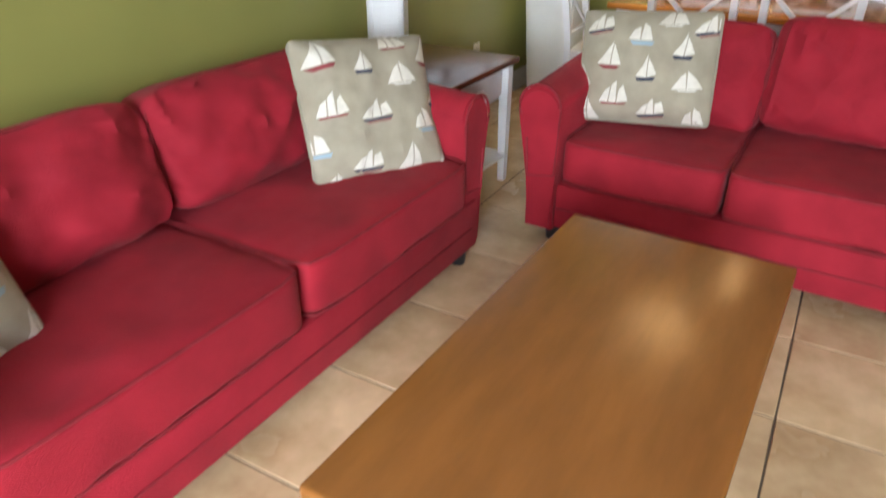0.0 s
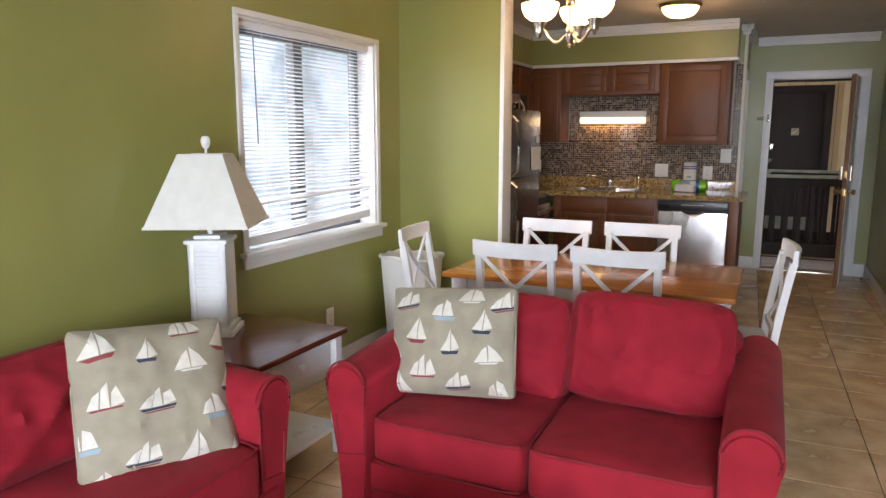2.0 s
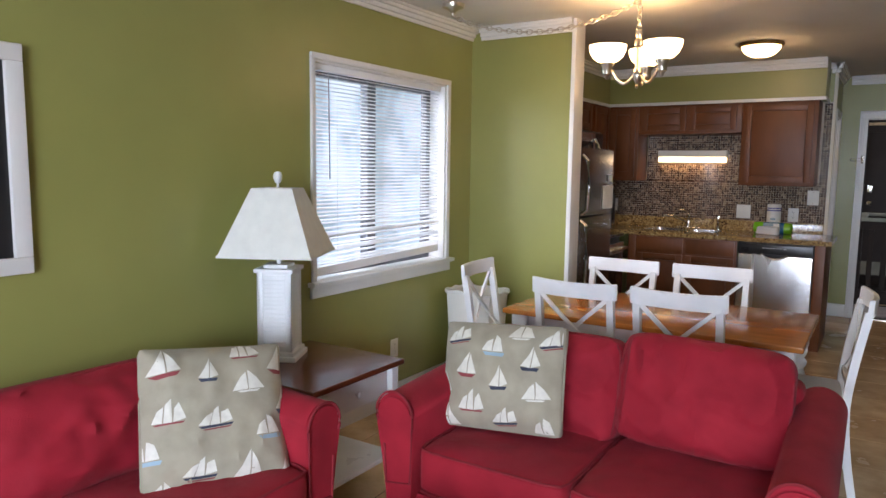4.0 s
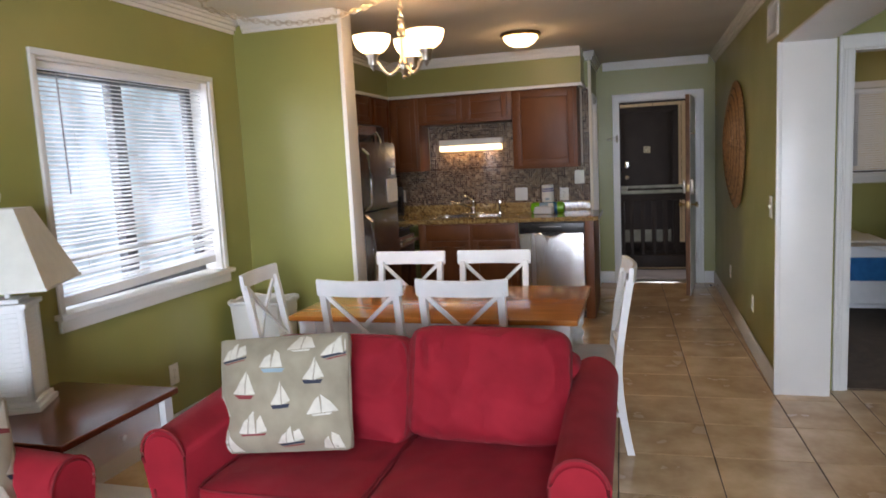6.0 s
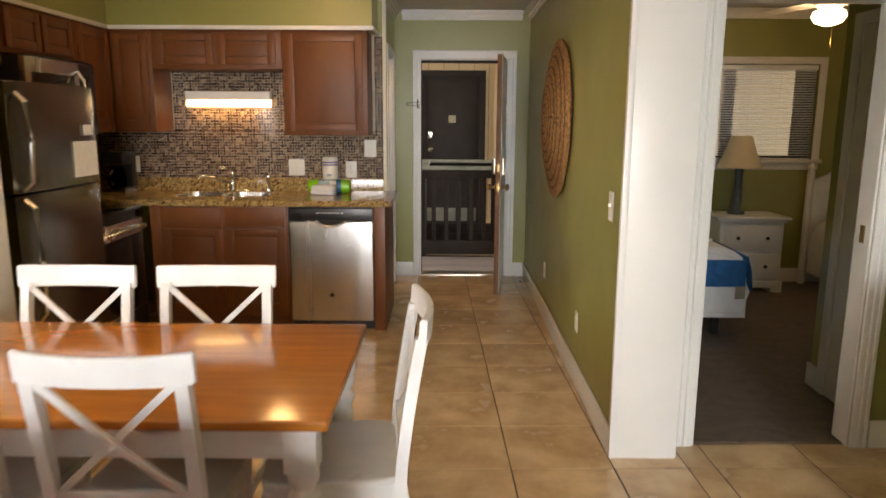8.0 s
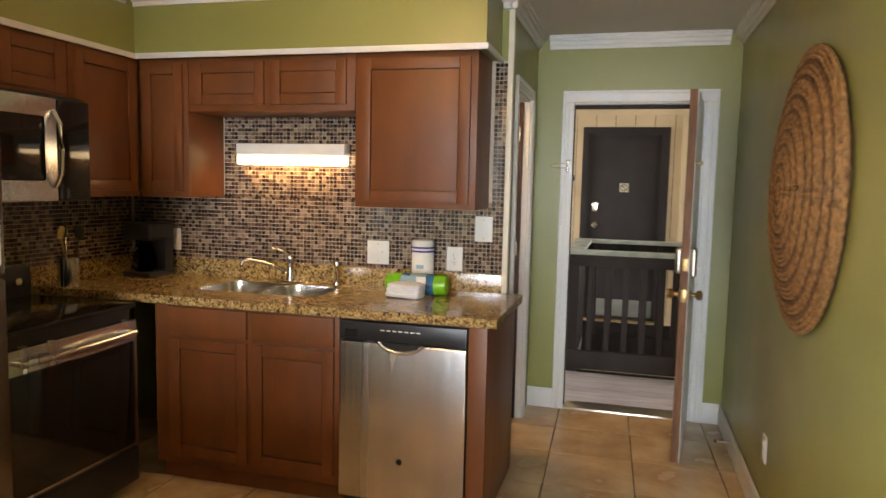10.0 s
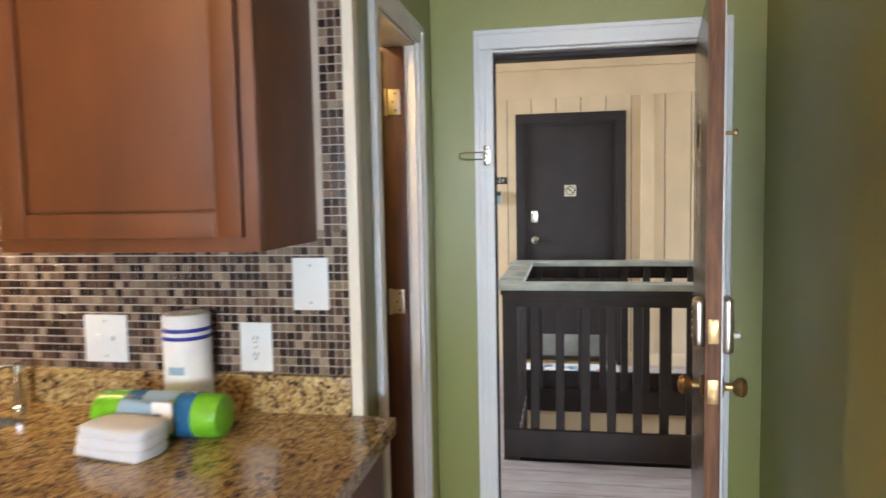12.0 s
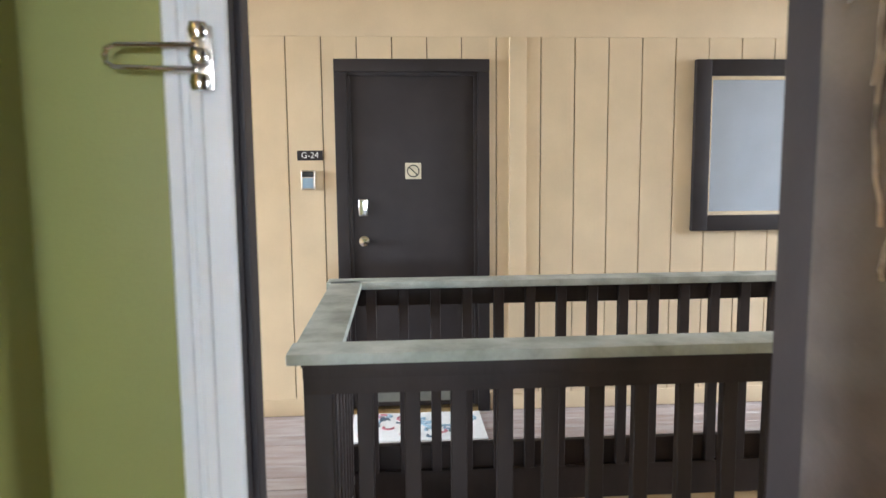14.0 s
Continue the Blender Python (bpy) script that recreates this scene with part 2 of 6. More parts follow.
def mosaic(name, island):
    m = bpy.data.materials.new(name)
    m.use_nodes = True
    N, L = m.node_tree.nodes, m.node_tree.links
    p = N["Principled BSDF"]
    info = N.new("ShaderNodeNewGeometry") if island else N.new("ShaderNodeObjectInfo")
    value = info.outputs["Random Per Island"] if island else info.outputs["Random"]
    r = N.new("ShaderNodeValToRGB")
    r.color_ramp.interpolation = "CONSTANT"
    e = r.color_ramp.elements
    e[0].position, e[0].color = 0, (0.035, 0.020, 0.016, 1)
    e[1].position, e[1].color = 0.24, (0.075, 0.042, 0.030, 1)
    for pos, c in ((0.44, (0.165, 0.108, 0.072, 1)), (0.62, (0.25, 0.175, 0.115, 1)), (0.78, (0.105, 0.058, 0.036, 1)), (0.92, (0.35, 0.255, 0.175, 1))):
        x = e.new(pos)
        x.color = c
    tc, no, mx = N.new("ShaderNodeTexCoord"), N.new("ShaderNodeTexNoise"), N.new("ShaderNodeMix")
    no.inputs["Scale"].default_value, no.inputs["Distortion"].default_value = 75, 2.5
    mx.data_type, mx.blend_type = "RGBA", "MULTIPLY"
    mx.inputs["Factor"].default_value = 0.55
    L.new(tc.outputs["Object"], no.inputs["Vector"])
    L.new(value, r.inputs["Fac"])
    L.new(r.outputs[0], mx.inputs["A"])
    L.new(no.outputs["Color"], mx.inputs["B"])
    hs = N.new("ShaderNodeHueSaturation")
    hs.inputs["Value"].default_value, hs.inputs["Saturation"].default_value = 1.30, 1.0
    L.new(mx.outputs["Result"], hs.inputs["Color"])
    L.new(hs.outputs[0], p.inputs["Base Color"])
    p.inputs["Roughness"].default_value = 0.13
    return m


MOSAIC, MOSAICS = mosaic("glass_mosaic_piece", False), mosaic("glass_mosaic_far", True)
TILEGROUT = material("light_grout", (0.55, 0.46, 0.36), 0.85, var=0.1, bump=0.2)

# ---- mesh helpers ----


def box(x0, x1, y0, y1, z0, z1, b=0.0, bm=None, seg=2):
    bm = bm or bmesh.new()
    m = Matrix.LocRotScale(((x0 + x1) / 2, (y0 + y1) / 2, (z0 + z1) / 2), None, (abs(x1 - x0), abs(y1 - y0), abs(z1 - z0)))
    vs = bmesh.ops.create_cube(bm, size=1, matrix=m)["verts"]
    if b:
        es = list({e for v in vs for e in v.link_edges})
        bmesh.ops.bevel(bm, geom=es, offset=b, segments=seg, affect="EDGES", profile=0.6)
    return bm


def boxes(*rows, b=0.0):
    bm = bmesh.new()
    for r in rows:
        box(*r, b=b, bm=bm)
    return bm


def cyl(p, q, r, r2=None, n=20, bm=None):
    bm = bm or bmesh.new()
    p, q = Vector(p), Vector(q)
    d = q - p
    m = Matrix.Translation((p + q) / 2) @ d.to_track_quat("Z", "Y").to_matrix().to_4x4()
    bmesh.ops.create_cone(bm, cap_ends=True, segments=n, radius1=r, radius2=r if r2 is None else r2, depth=d.length, matrix=m)
    return bm


def lathe(profile, n=28, bm=None, at=(0, 0, 0), m=None):
    """Turned shape: rows of (radius, height)."""
    bm = bm or bmesh.new()
    rings = []
    for r, z in profile:
        ring = []
        for i in range(n):
            a = math.tau * i / n
            v = Vector((r * math.cos(a), r * math.sin(a), z))
            ring.append(bm.verts.new((m @ v if m else v) + Vector(at)))
        rings.append(ring)
    for a, b in zip(rings, rings[1:]):
        for i in range(n):
            bm.faces.new((a[i], a[(i + 1) % n], b[(i + 1) % n], b[i]))
    bm.faces.new(rings[0][::-1])
    bm.faces.new(rings[-1])
    return bm


def tube(points, r, n=10, bm=None, closed=False):
    bm = bm or bmesh.new()
    pts = [Vector(p) for p in points]
    rings = []
    k = len(pts)
    for i, p in enumerate(pts):
        a = pts[(i - 1) % k] if closed or i else pts[0]
        b = pts[(i + 1) % k] if closed or i < k - 1 else pts[-1]
        d = (b - a).normalized()
        side = d.cross(Vector((0, 0, 1)))
        if side.length < 0.05:
            side = d.cross(Vector((0, 1, 0)))
        side.normalize()
        up = side.cross(d)
        rings.append([bm.verts.new(p + r * (math.cos(math.tau * j / n) * side + math.sin(math.tau * j / n) * up)) for j in range(n)])
    pairs = list(zip(rings, rings[1:])) + ([(rings[-1], rings[0])] if closed else [])
    for a, b in pairs:
        for j in range(n):
            bm.faces.new((a[j], a[(j + 1) % n], b[(j + 1) % n], b[j]))
    if not closed:
        bm.faces.new(rings[0][::-1])
        bm.faces.new(rings[-1])
    return bm


def prism(outline, axis, a, b, bevel=0.0, bm=None):
    """A closed outline of (u, v) drawn out along an axis from a to b. axis x: (y, z); y: (x, z); z: (x, y)."""
    bm = bm or bmesh.new()
    put = {"x": lambda u, v, w: (w, u, v), "y": lambda u, v, w: (u, w, v), "z": lambda u, v, w: (u, v, w)}[axis]
    r0 = [bm.verts.new(put(u, v, a)) for u, v in outline]
    r1 = [bm.verts.new(put(u, v, b)) for u, v in outline]
    f0, f1 = bm.faces.new(r0), bm.faces.new(r1[::-1])
    n = len(outline)
    for i in range(n):
        bm.faces.new((r0[(i + 1) % n], r0[i], r1[i], r1[(i + 1) % n]))
    if bevel:
        bmesh.ops.bevel(bm, geom=list(f0.edges) + list(f1.edges), offset=bevel, segments=3, affect="EDGES")
    bmesh.ops.recalc_face_normals(bm, faces=bm.faces)
    return bm


def mesh_of(name, bm, mat, angle=40):
    me = bpy.data.meshes.new(name)
    bm.to_mesh(me)
    bm.free()
    me.materials.append(mat)
    me.polygons.foreach_set("use_smooth", [True] * len(me.polygons))
    me.set_sharp_from_angle(angle=radians(angle))
    return me


def part(name, bm, mat, parent=None, label="", m=None, angle=40):
    ob = new(name, mesh_of(name, bm, mat, angle))
    if parent:
        ob.parent = parent
    if m is not None:
        ob.matrix_basis = m
    return tagged(ob, label)


def thing(name, m, label, category, group="", kind=""):
    ob = new(name)
    ob.empty_display_size = 0.05
    ob.matrix_basis = m
    return tagged(ob, label, category, group, kind)


def structure(name, bm, mat, label="", category=""):
    return tagged(part(name, bm, mat), label, category, kind="structure")


# ---- the large structure ----
H = 2.50
XL, XK, XR, XR2 = -0.885, -1.08, 2.50, 2.78
YS, YB, YD, YP, YBED = 5.51, 8.39, 9.48, 5.75, 5.88
YREAR = -1.60

structure("wall_left", boxes((XL - 0.2, XL, YREAR, 3.865, -0.05, H), (XL - 0.2, XL, 5.165, YS, -0.05, H), (XL - 0.2, XL, 3.865, 5.165, -0.05, 0.875),
                             (XL - 0.2, XL, 3.865, 5.165, 2.075, H)), GREEN, "olive green painted living room wall", "wall")
structure("wall_partition", boxes((XK - 0.12, -0.105, YS, YS + 0.12, -0.05, H)), GREEN, "olive green partition beside the kitchen", "wall")
structure("wall_kitchen_left", box(XK - 0.12, XK, YS + 0.12, YB + 0.12, -0.05, H), GREEN, "green kitchen side wall", "wall")
wall_back = structure("wall_kitchen_back", box(XK, 1.235, YB, YB + 0.12, -0.05, H), GREEN, "green kitchen wall behind mosaic tiles", "wall")
structure("wall_hall_left", boxes((1.115, 1.235, YB + 0.12, 8.645, -0.05, H), (1.115, 1.235, 9.19, YD, -0.05, H), (1.115, 1.235, 8.645, 9.19, 2.05, H)),
          GREEN, "green hall wall with a closet doorway", "wall")
structure("wall_entry", boxes((0.2, 1.466, YD, YD + 0.14, -0.05, H), (2.305, XR2, YD, YD + 0.14, -0.05, H), (1.466, 2.305, YD, YD + 0.14, 2.075, H)),
          GREEN, "green wall round the entry door", "wall")
structure("wall_right", boxes((XR, XR2 - 0.005, YP + 0.012, YD, -0.05, H), (XR, XR2, YREAR, YP + 0.012, 2.09, H)), GREEN, "green hall wall and header beam", "wall")
structure("wall_bedroom", boxes((XR2 - 0.005, 2.905, YBED, YBED + 0.12, -0.05, H), (3.645, 5.3, YBED, YBED + 0.12, -0.05, H), (2.905, 3.645, YBED, YBED + 0.12, 2.03, H)),
          GREEN, "green wall with the bedroom doorway", "wall")
structure("wall_alcove", box(5.3, 5.42, YREAR, YBED + 0.12, -0.05, H), GREEN, "green side wall of the alcove", "wall")
structure("wall_rear", boxes((XL, 0.8, YREAR - 0.14, YREAR, -0.05, H), (3.2, 5.3, YREAR - 0.14, YREAR, -0.05, H), (0.8, 3.2, YREAR - 0.14, YREAR, 2.1, H)),
          GREEN, "green wall round the sliding door", "wall")
structure("wall_bedroom_far", boxes((XR2, 3.30, 9.30, 9.42, -0.05, H), (5.11, 6.4, 9.30, 9.42, -0.05, H), (3.30, 5.11, 9.30, 9.42, -0.05, 1.16), (3.30, 5.11, 9.30, 9.42, 2.02, H)),
          GREEN, "green bedroom wall with a window", "wall")
structure("wall_bedroom_side", box(6.4, 6.52, YBED, 9.42, -0.05, H), GREEN, "green bedroom side wall", "wall")
structure("ceiling", box(XK - 0.12, 6.5, YREAR - 0.14, YD + 0.14, H, H + 0.15), CEIL, "white painted ceiling", "ceiling")
structure("soffit", boxes((XK, 1.19, 8.0, YB, 2.155, H), (XK, -0.73, YS + 0.12, 8.0, 2.155, H)), GREEN, "green soffit above the wall cabinets", "soffit")
structure("floor_bedroom", box(XR2, 6.4, YBED + 0.02, 9.30, -0.06, 0.008), CARPET, "dark brown bedroom carpet", "carpet")

# trim: crown, baseboards, casings


def crown(name, p, q, inward):
    """A crown moulding from p to q under the ceiling, stepping in towards 'inward'."""
    (x0, y0), (x1, y1), (ix, iy) = p, q, inward
    rows = [(0.0, 0.085, 0.012), (0.0, 0.062, 0.028), (0.0, 0.036, 0.048), (0.0, 0.016, 0.062)]
    bm = bmesh.new()
    top = H - 0.001
    for _, h, d in rows:
        xs, ys = sorted((x0, x1, x0 + ix * d, x1 + ix * d)), sorted((y0, y1, y0 + iy * d, y1 + iy * d))
        box(xs[0], xs[-1], ys[0], ys[-1], top - h, top, 0.003, bm, 1)
    return structure(name, bm, WHITE, "white stepped crown moulding", "moulding")


crown("crown_left", (XL, YREAR), (XL, YS), (1, 0))
crown("crown_partition", (XL + 0.075, YS), (-0.11, YS), (0, -1))
crown("crown_soffit_back", (-0.73, 8.0), (1.19, 8.0), (0, -1))
crown("crown_soffit_left", (-0.73, YS + 0.12), (-0.73, 7.93), (1, 0))
crown("crown_entry", (1.31, YD), (XR - 0.075, YD), (0, -1))
crown("crown_right", (XR, YREAR), (XR, YD), (-1, 0))
crown("crown_hall_left", (1.235, 8.32), (1.235, YD), (1, 0))
crown("crown_bedroom", (XR2, 9.30), (6.4, 9.30), (0, -1))
structure("soffit_trim", boxes((-0.73, 1.20, 7.985, 8.0, 2.143, 2.172), (-0.73, -0.715, YS + 0.12, 7.985, 2.143, 2.172), (1.19, 1.203, 7.985, 8.39, 2.143, 2.172), b=0.003),
          WHITE, "white strip under the soffit", "trim")


def baseboard(name, x0, x1, y0, y1):
    bm = box(x0, x1, y0, y1, 0, 0.115, 0.004)
    nx, ny = (0.005 if x1 - x0 < 0.05 else 0), (0.005 if y1 - y0 < 0.05 else 0)
    box(x0 + nx * 0.5, x1 - nx * 0.5, y0 + ny * 0.5, y1 - ny * 0.5, 0.11, 0.135, 0.006, bm)
    return structure(name, bm, WHITE, "white moulded baseboard", "baseboard")


baseboard("baseboard_left", XL, XL + 0.016, YREAR, YS)
baseboard("baseboard_partition", XL + 0.016, -0.11, YS - 0.016, YS)
baseboard("baseboard_right", XR - 0.016, XR, YP + 0.012, YD - 0.0)
baseboard("baseboard_entry_left", 1.236, 1.408, YD - 0.016, YD)
baseboard("baseboard_entry_right", 2.382, XR - 0.016, YD - 0.016, YD)
baseboard("baseboard_hall_left", 1.235, 1.251, YB + 0.022, 8.577)
baseboard("baseboard_bedroom_wall", 3.73, 5.3, YBED - 0.016, YBED)
baseboard("baseboard_bedroom_far", XR2, 6.4, 9.284, 9.30)
structure("corner_trim_partition", boxes((-0.118, -0.088, YS - 0.02, YS + 0.14, 0, H - 0.002), b=0.004), WHITE, "white corner bead on the partition end", "trim")
structure("corner_trim_kitchen", boxes((1.228, 1.258, YB - 0.022, YB + 0.02, 0, 2.45), b=0.004), CREAM, "cream corner trim beside the mosaic", "trim")
structure("capital_trim_kitchen", boxes((1.19, 1.29, YB - 0.06, YB + 0.05, 2.445, 2.497), (1.20, 1.275, YB - 0.045, YB + 0.035, 2.41, 2.446), b=0.006), WHITE, "white moulding return at the corner", "trim")
structure("pillar_panel", boxes((XR - 0.012, XR2 + 0.002, YP - 0.006, YP + 0.012, 0, 2.085), (XR - 0.016, XR + 0.012, YP - 0.012, YP + 0.02, 0, 2.085),
                                (XR2 - 0.004, XR2 + 0.012, YP, YBED, 0, 2.085), b=0.003), WHITE, "white painted wall end panel", "panel")
structure("header_soffit", box(XR - 0.004, XR2 + 0.004, YREAR, YP + 0.01, 2.078, 2.092, 0.002), WHITE, "white underside of the header", "trim")


def casing(name, axis, at, a, b, top, out, w=0.075, d=0.016, depth=0.14, mat=WHITE, label="white moulded door casing", left=True, right=True, back=0.0):
    """Door trim in a wall: axis y means the wall's face lies at y=at and the opening runs in x from a to b. out: -1 or 1, the way the face looks."""
    bm = bmesh.new()
    f0, f1 = sorted((at, at + out * d))
    g0, g1 = sorted((at - out * depth, at + out * 0.002))
    def put(u0, u1, v0, v1, z0, z1):
        box(*((u0, u1, v0, v1) if axis == "y" else (v0, v1, u0, u1)), z0, z1, 0.003, bm, 1)
    for on, u0, u1 in ((left, a - w, a), (right, b, b + w)):
        if on:
            put(u0, u1, f0, f1, 0, top)
            e0, e1 = sorted((at + out * d * 0.5, at + out * (d + 0.006)))
            put(*((u0, u0 + 0.02) if u1 == a else (u1 - 0.02, u1)), e0, e1, 0, top + 0.0549)
            put(u0 + 0.028, u0 + 0.045, e0, e1 - 0.001 if out > 0 else e1, 0, top)
    put(a - w, b + w, f0, f1, top, top + w)
    e0, e1 = sorted((at + out * d * 0.5, at + out * (d + 0.006)))
    put(a - w, b + w, e0, e1, top + w - 0.02, top + w)
    put(a - back, a + 0.012 - back, g0, g1, 0, top)
    put(b - 0.012, b, g0, g1, 0, top)
    put(a + 0.012 - back, b - 0.012, g0, g1, top - 0.012, top)
    return structure(name, bm, mat, label, "casing")


casing("door_1", "y", YD, 1.485, 2.305, 2.07, -1, back=0.019)
casing("door_2", "x", 1.235, 8.645, 9.185, 2.05, 1, w=0.066, depth=0.12)
casing("door_3", "y", YBED, 2.905, 3.645, 2.03, -1, depth=0.12)
structure("door_stop_gasket", boxes((1.478, 1.4815, YD + 0.020, YD + 0.14, 0, 2.058), (1.4815, 1.490, YD + 0.045, YD + 0.065, 0, 2.058), (2.275, 2.293, YD + 0.045, YD + 0.14, 0, 2.058), (1.484, 2.275, YD + 0.046, YD + 0.14, 2.04, 2.058), b=0.002),
          DARKDOOR, "dark brown door stop and gasket", "door frame")
structure("threshold", box(1.478, 2.293, YD - 0.01, YD + 0.16, -0.03, 0.012, 0.005), NICKEL, "worn metal threshold", "threshold")

# ---- living room window ----
WY0, WY1, WZ0, WZ1 = 3.865, 5.165, 0.885, 2.075
window = thing("window_1", pose(XL, 4.52, WZ0), "white framed sliding window with lowered blinds", "window", kind="structure")
wm = pose(-XL, -4.52, -WZ0)


def wpart(name, bm, mat, parent=window, label="", base=None):
    """A part given in world metres under a thing that stands unturned at base."""
    off = Vector(base) if base else Vector((XL, 4.52, WZ0))
    bmesh.ops.translate(bm, vec=-off, verts=bm.verts)
    return part(name, bm, mat, parent, label)


wpart("window_casing", boxes((XL, XL + 0.018, WY0 - 0.03, WY0, WZ0 + 0.004, WZ1), (XL, XL + 0.018, WY1, WY1 + 0.04, WZ0 + 0.004, WZ1),
                             (XL, XL + 0.0185, WY0 - 0.03, WY1 + 0.04, WZ1, WZ1 + 0.032), b=0.005), WHITE)
wpart("window_sill", boxes((XL - 0.15, XL + 0.05, WY0 - 0.055, WY1 + 0.065, WZ0 - 0.022, WZ0 + 0.004), (XL, XL + 0.02, WY0 - 0.04, WY1 + 0.05, WZ0 - 0.085, WZ0 - 0.022), b=0.005), WHITE)
wpart("window_reveal", boxes((XL - 0.2, XL, WY0, WY0 + 0.012, WZ0, WZ1), (XL - 0.2, XL, WY1 - 0.012, WY1, WZ0, WZ1), (XL - 0.2, XL, WY0, WY1, WZ1 - 0.012, WZ1)), WHITE)
wpart("window_frame", boxes((XL - 0.17, XL - 0.12, WY0 + 0.012, WY0 + 0.06, WZ0, WZ1 - 0.012), (XL - 0.17, XL - 0.12, WY1 - 0.06, WY1 - 0.012, WZ0, WZ1 - 0.012),
                            (XL - 0.168, XL - 0.122, WY0 + 0.05, WY1 - 0.05, WZ0, WZ0 + 0.05), (XL - 0.168, XL - 0.122, WY0 + 0.05, WY1 - 0.05, WZ1 - 0.06, WZ1 - 0.012),
                            (XL - 0.175, XL - 0.115, 4.46, 4.54, WZ0, WZ1 - 0.012), b=0.004), material("bronze_window_frame", (0.105, 0.112, 0.125), 0.4, var=0.1))
for y0, y1 in ((WY0 + 0.06, 4.46), (4.54, WY1 - 0.06)):
    g = wpart("pane", box(XL - 0.147, XL - 0.141, y0, y1, WZ0 + 0.05, WZ1 - 0.06), GLASS)
    g.visible_shadow = False

blind = thing("window_blind", pose(XL - 0.055, 4.52, WZ1 - 0.012), "white horizontal slat blind lowered in the window", "blind")
part("headrail", box(-0.02, 0.02, -0.632, 0.632, -0.035, 0, 0.003), BLIND, blind)
slat_me = None
for i in range(49):
    z = -0.05 - i * 0.0215
    if slat_me is None:
        bm = bmesh.new()
        prev = None
        for k in range(5):
            u = -0.0115 + 0.00575 * k
            h = 0.0022 * (1 - (u / 0.0115) ** 2)
            row = [bm.verts.new((u, -0.63, h)), bm.verts.new((u, 0.63, h)), bm.verts.new((u, -0.63, h - 0.0006)), bm.verts.new((u, 0.63, h - 0.0006))]
            if prev:
                bm.faces.new((prev[0], row[0], row[1], prev[1]))
                bm.faces.new((prev[3], row[3], row[2], prev[2]))
            prev = row
        slat_me = mesh_of("slat", bm, BLIND, 80)
    s = new("slat", slat_me)
    s.parent = blind
    s.matrix_basis = pose(0, 0, z + 0.006 * math.sin(i * 1.7) * (i > 36), max(0, i - 34) * 0.10, 24 + 3 * math.sin(i * 2.3), 0)
part("bottom_rail", box(-0.016, 0.016, -0.63, 0.63, -0.024, 0.024, 0.005), BLIND, blind, m=pose(0, 0, -1.118, 1.5, 0, 0))
part("slipped_slat", box(-0.012, 0.012, -0.63, 0.63, -0.003, 0.003, 0.001), BLIND, blind, m=pose(0.006, 0, -0.93, 1.2, 30, 0))
part("wand", cyl((0.022, -0.50, -0.04), (0.024, -0.495, -0.62), 0.004, n=8), material("clear_grey_wand", (0.25, 0.26, 0.28), 0.3), blind, "thin tilt wand")
for yy in (-0.42, 0.0, 0.42):
    part("ladder_cord", cyl((0.013, yy, -0.03), (0.013, yy, -1.06), 0.0011, n=6), BLIND, blind)

# ---- sofas ----


def cushion_bm(sx, sy, sz, n=7.0, pinch=0.25, axis=1, wrinkle=0.006, seed=0, cuts=16, sag=0.0):
    """A soft box of half sizes sx, sy, sz, thinner towards its seams; axis is the thin one."""
    bm = bmesh.new()
    bmesh.ops.create_cube(bm, size=2)
    bmesh.ops.subdivide_edges(bm, edges=bm.edges[:], cuts=cuts, use_grid_fill=True)
    s = (sx, sy, sz)
    for v in bm.verts:
        p = v.co.copy()
        k = (abs(p.x) ** n + abs(p.y) ** n + abs(p.z) ** n) ** (1 / n)
        p /= k
        o = [p[i] for i in range(3) if i != axis]
        edge = max(abs(o[0]), abs(o[1])) ** 4
        p[axis] *= 1 - pinch * edge
        q = Vector((p.x * sx, p.y * sy, p.z * sz))
        w = noise.noise(Vector((q.x * 5 + seed * 7.3, q.y * 5, q.z * 9 + seed))) * wrinkle * 1.6
        ridged = 1 - abs(noise.noise(Vector((q.x * 9 + seed * 3.1, q.y * 9 + 2, q.z * 4.0 - seed)))) * 2
        w += max(0, ridged - 0.55) * wrinkle * 2.4
        fine_fold = 1 - abs(noise.noise(Vector((q.x * 17 + seed * 1.7, q.y * 17, q.z * 7 + seed * 2.2)))) * 2.4
        w += max(0, fine_fold - 0.6) * wrinkle * 0.9
        if axis == 1 and wrinkle > 0.01:
            gather = 1 - abs(noise.noise(Vector((q.x * 8 + seed * 5.1, seed, q.z * 2.2)))) * 2.6
            w += max(0, gather - 0.35) * wrinkle * 0.8 * max(0, 0.35 + p.z)
            slant = 1 - abs(noise.noise(Vector(((q.x * 0.6 + q.z) * 7.5, (q.x - q.z) * 1.8 + seed, seed * 2.7)))) * 2.6
            w += max(0, slant - 0.5) * wrinkle * 0.9
        d = Vector([0, 0, 0])
        d[axis] = 1 if p[axis] > 0 else -1
        q += d * w
        q.z -= sag * (1 - min(1, abs(p.x)) ** 2)
        v.co = q
    bmesh.ops.recalc_face_normals(bm, faces=bm.faces)
    return bm


def seam_loop(sx, sz, off, axis=1, n=7.0, r=0.0045, count=56):
    pts = []
    for i in range(count):
        a = math.tau * i / count
        c, s = math.cos(a), math.sin(a)
        k = (abs(c) ** n + abs(s) ** n) ** (1 / n)
        u, v = c / k * sx, s / k * sz
        pts.append((u, off, v) if axis == 1 else (u, v, off))
    return tube(pts, r, 6, closed=True)


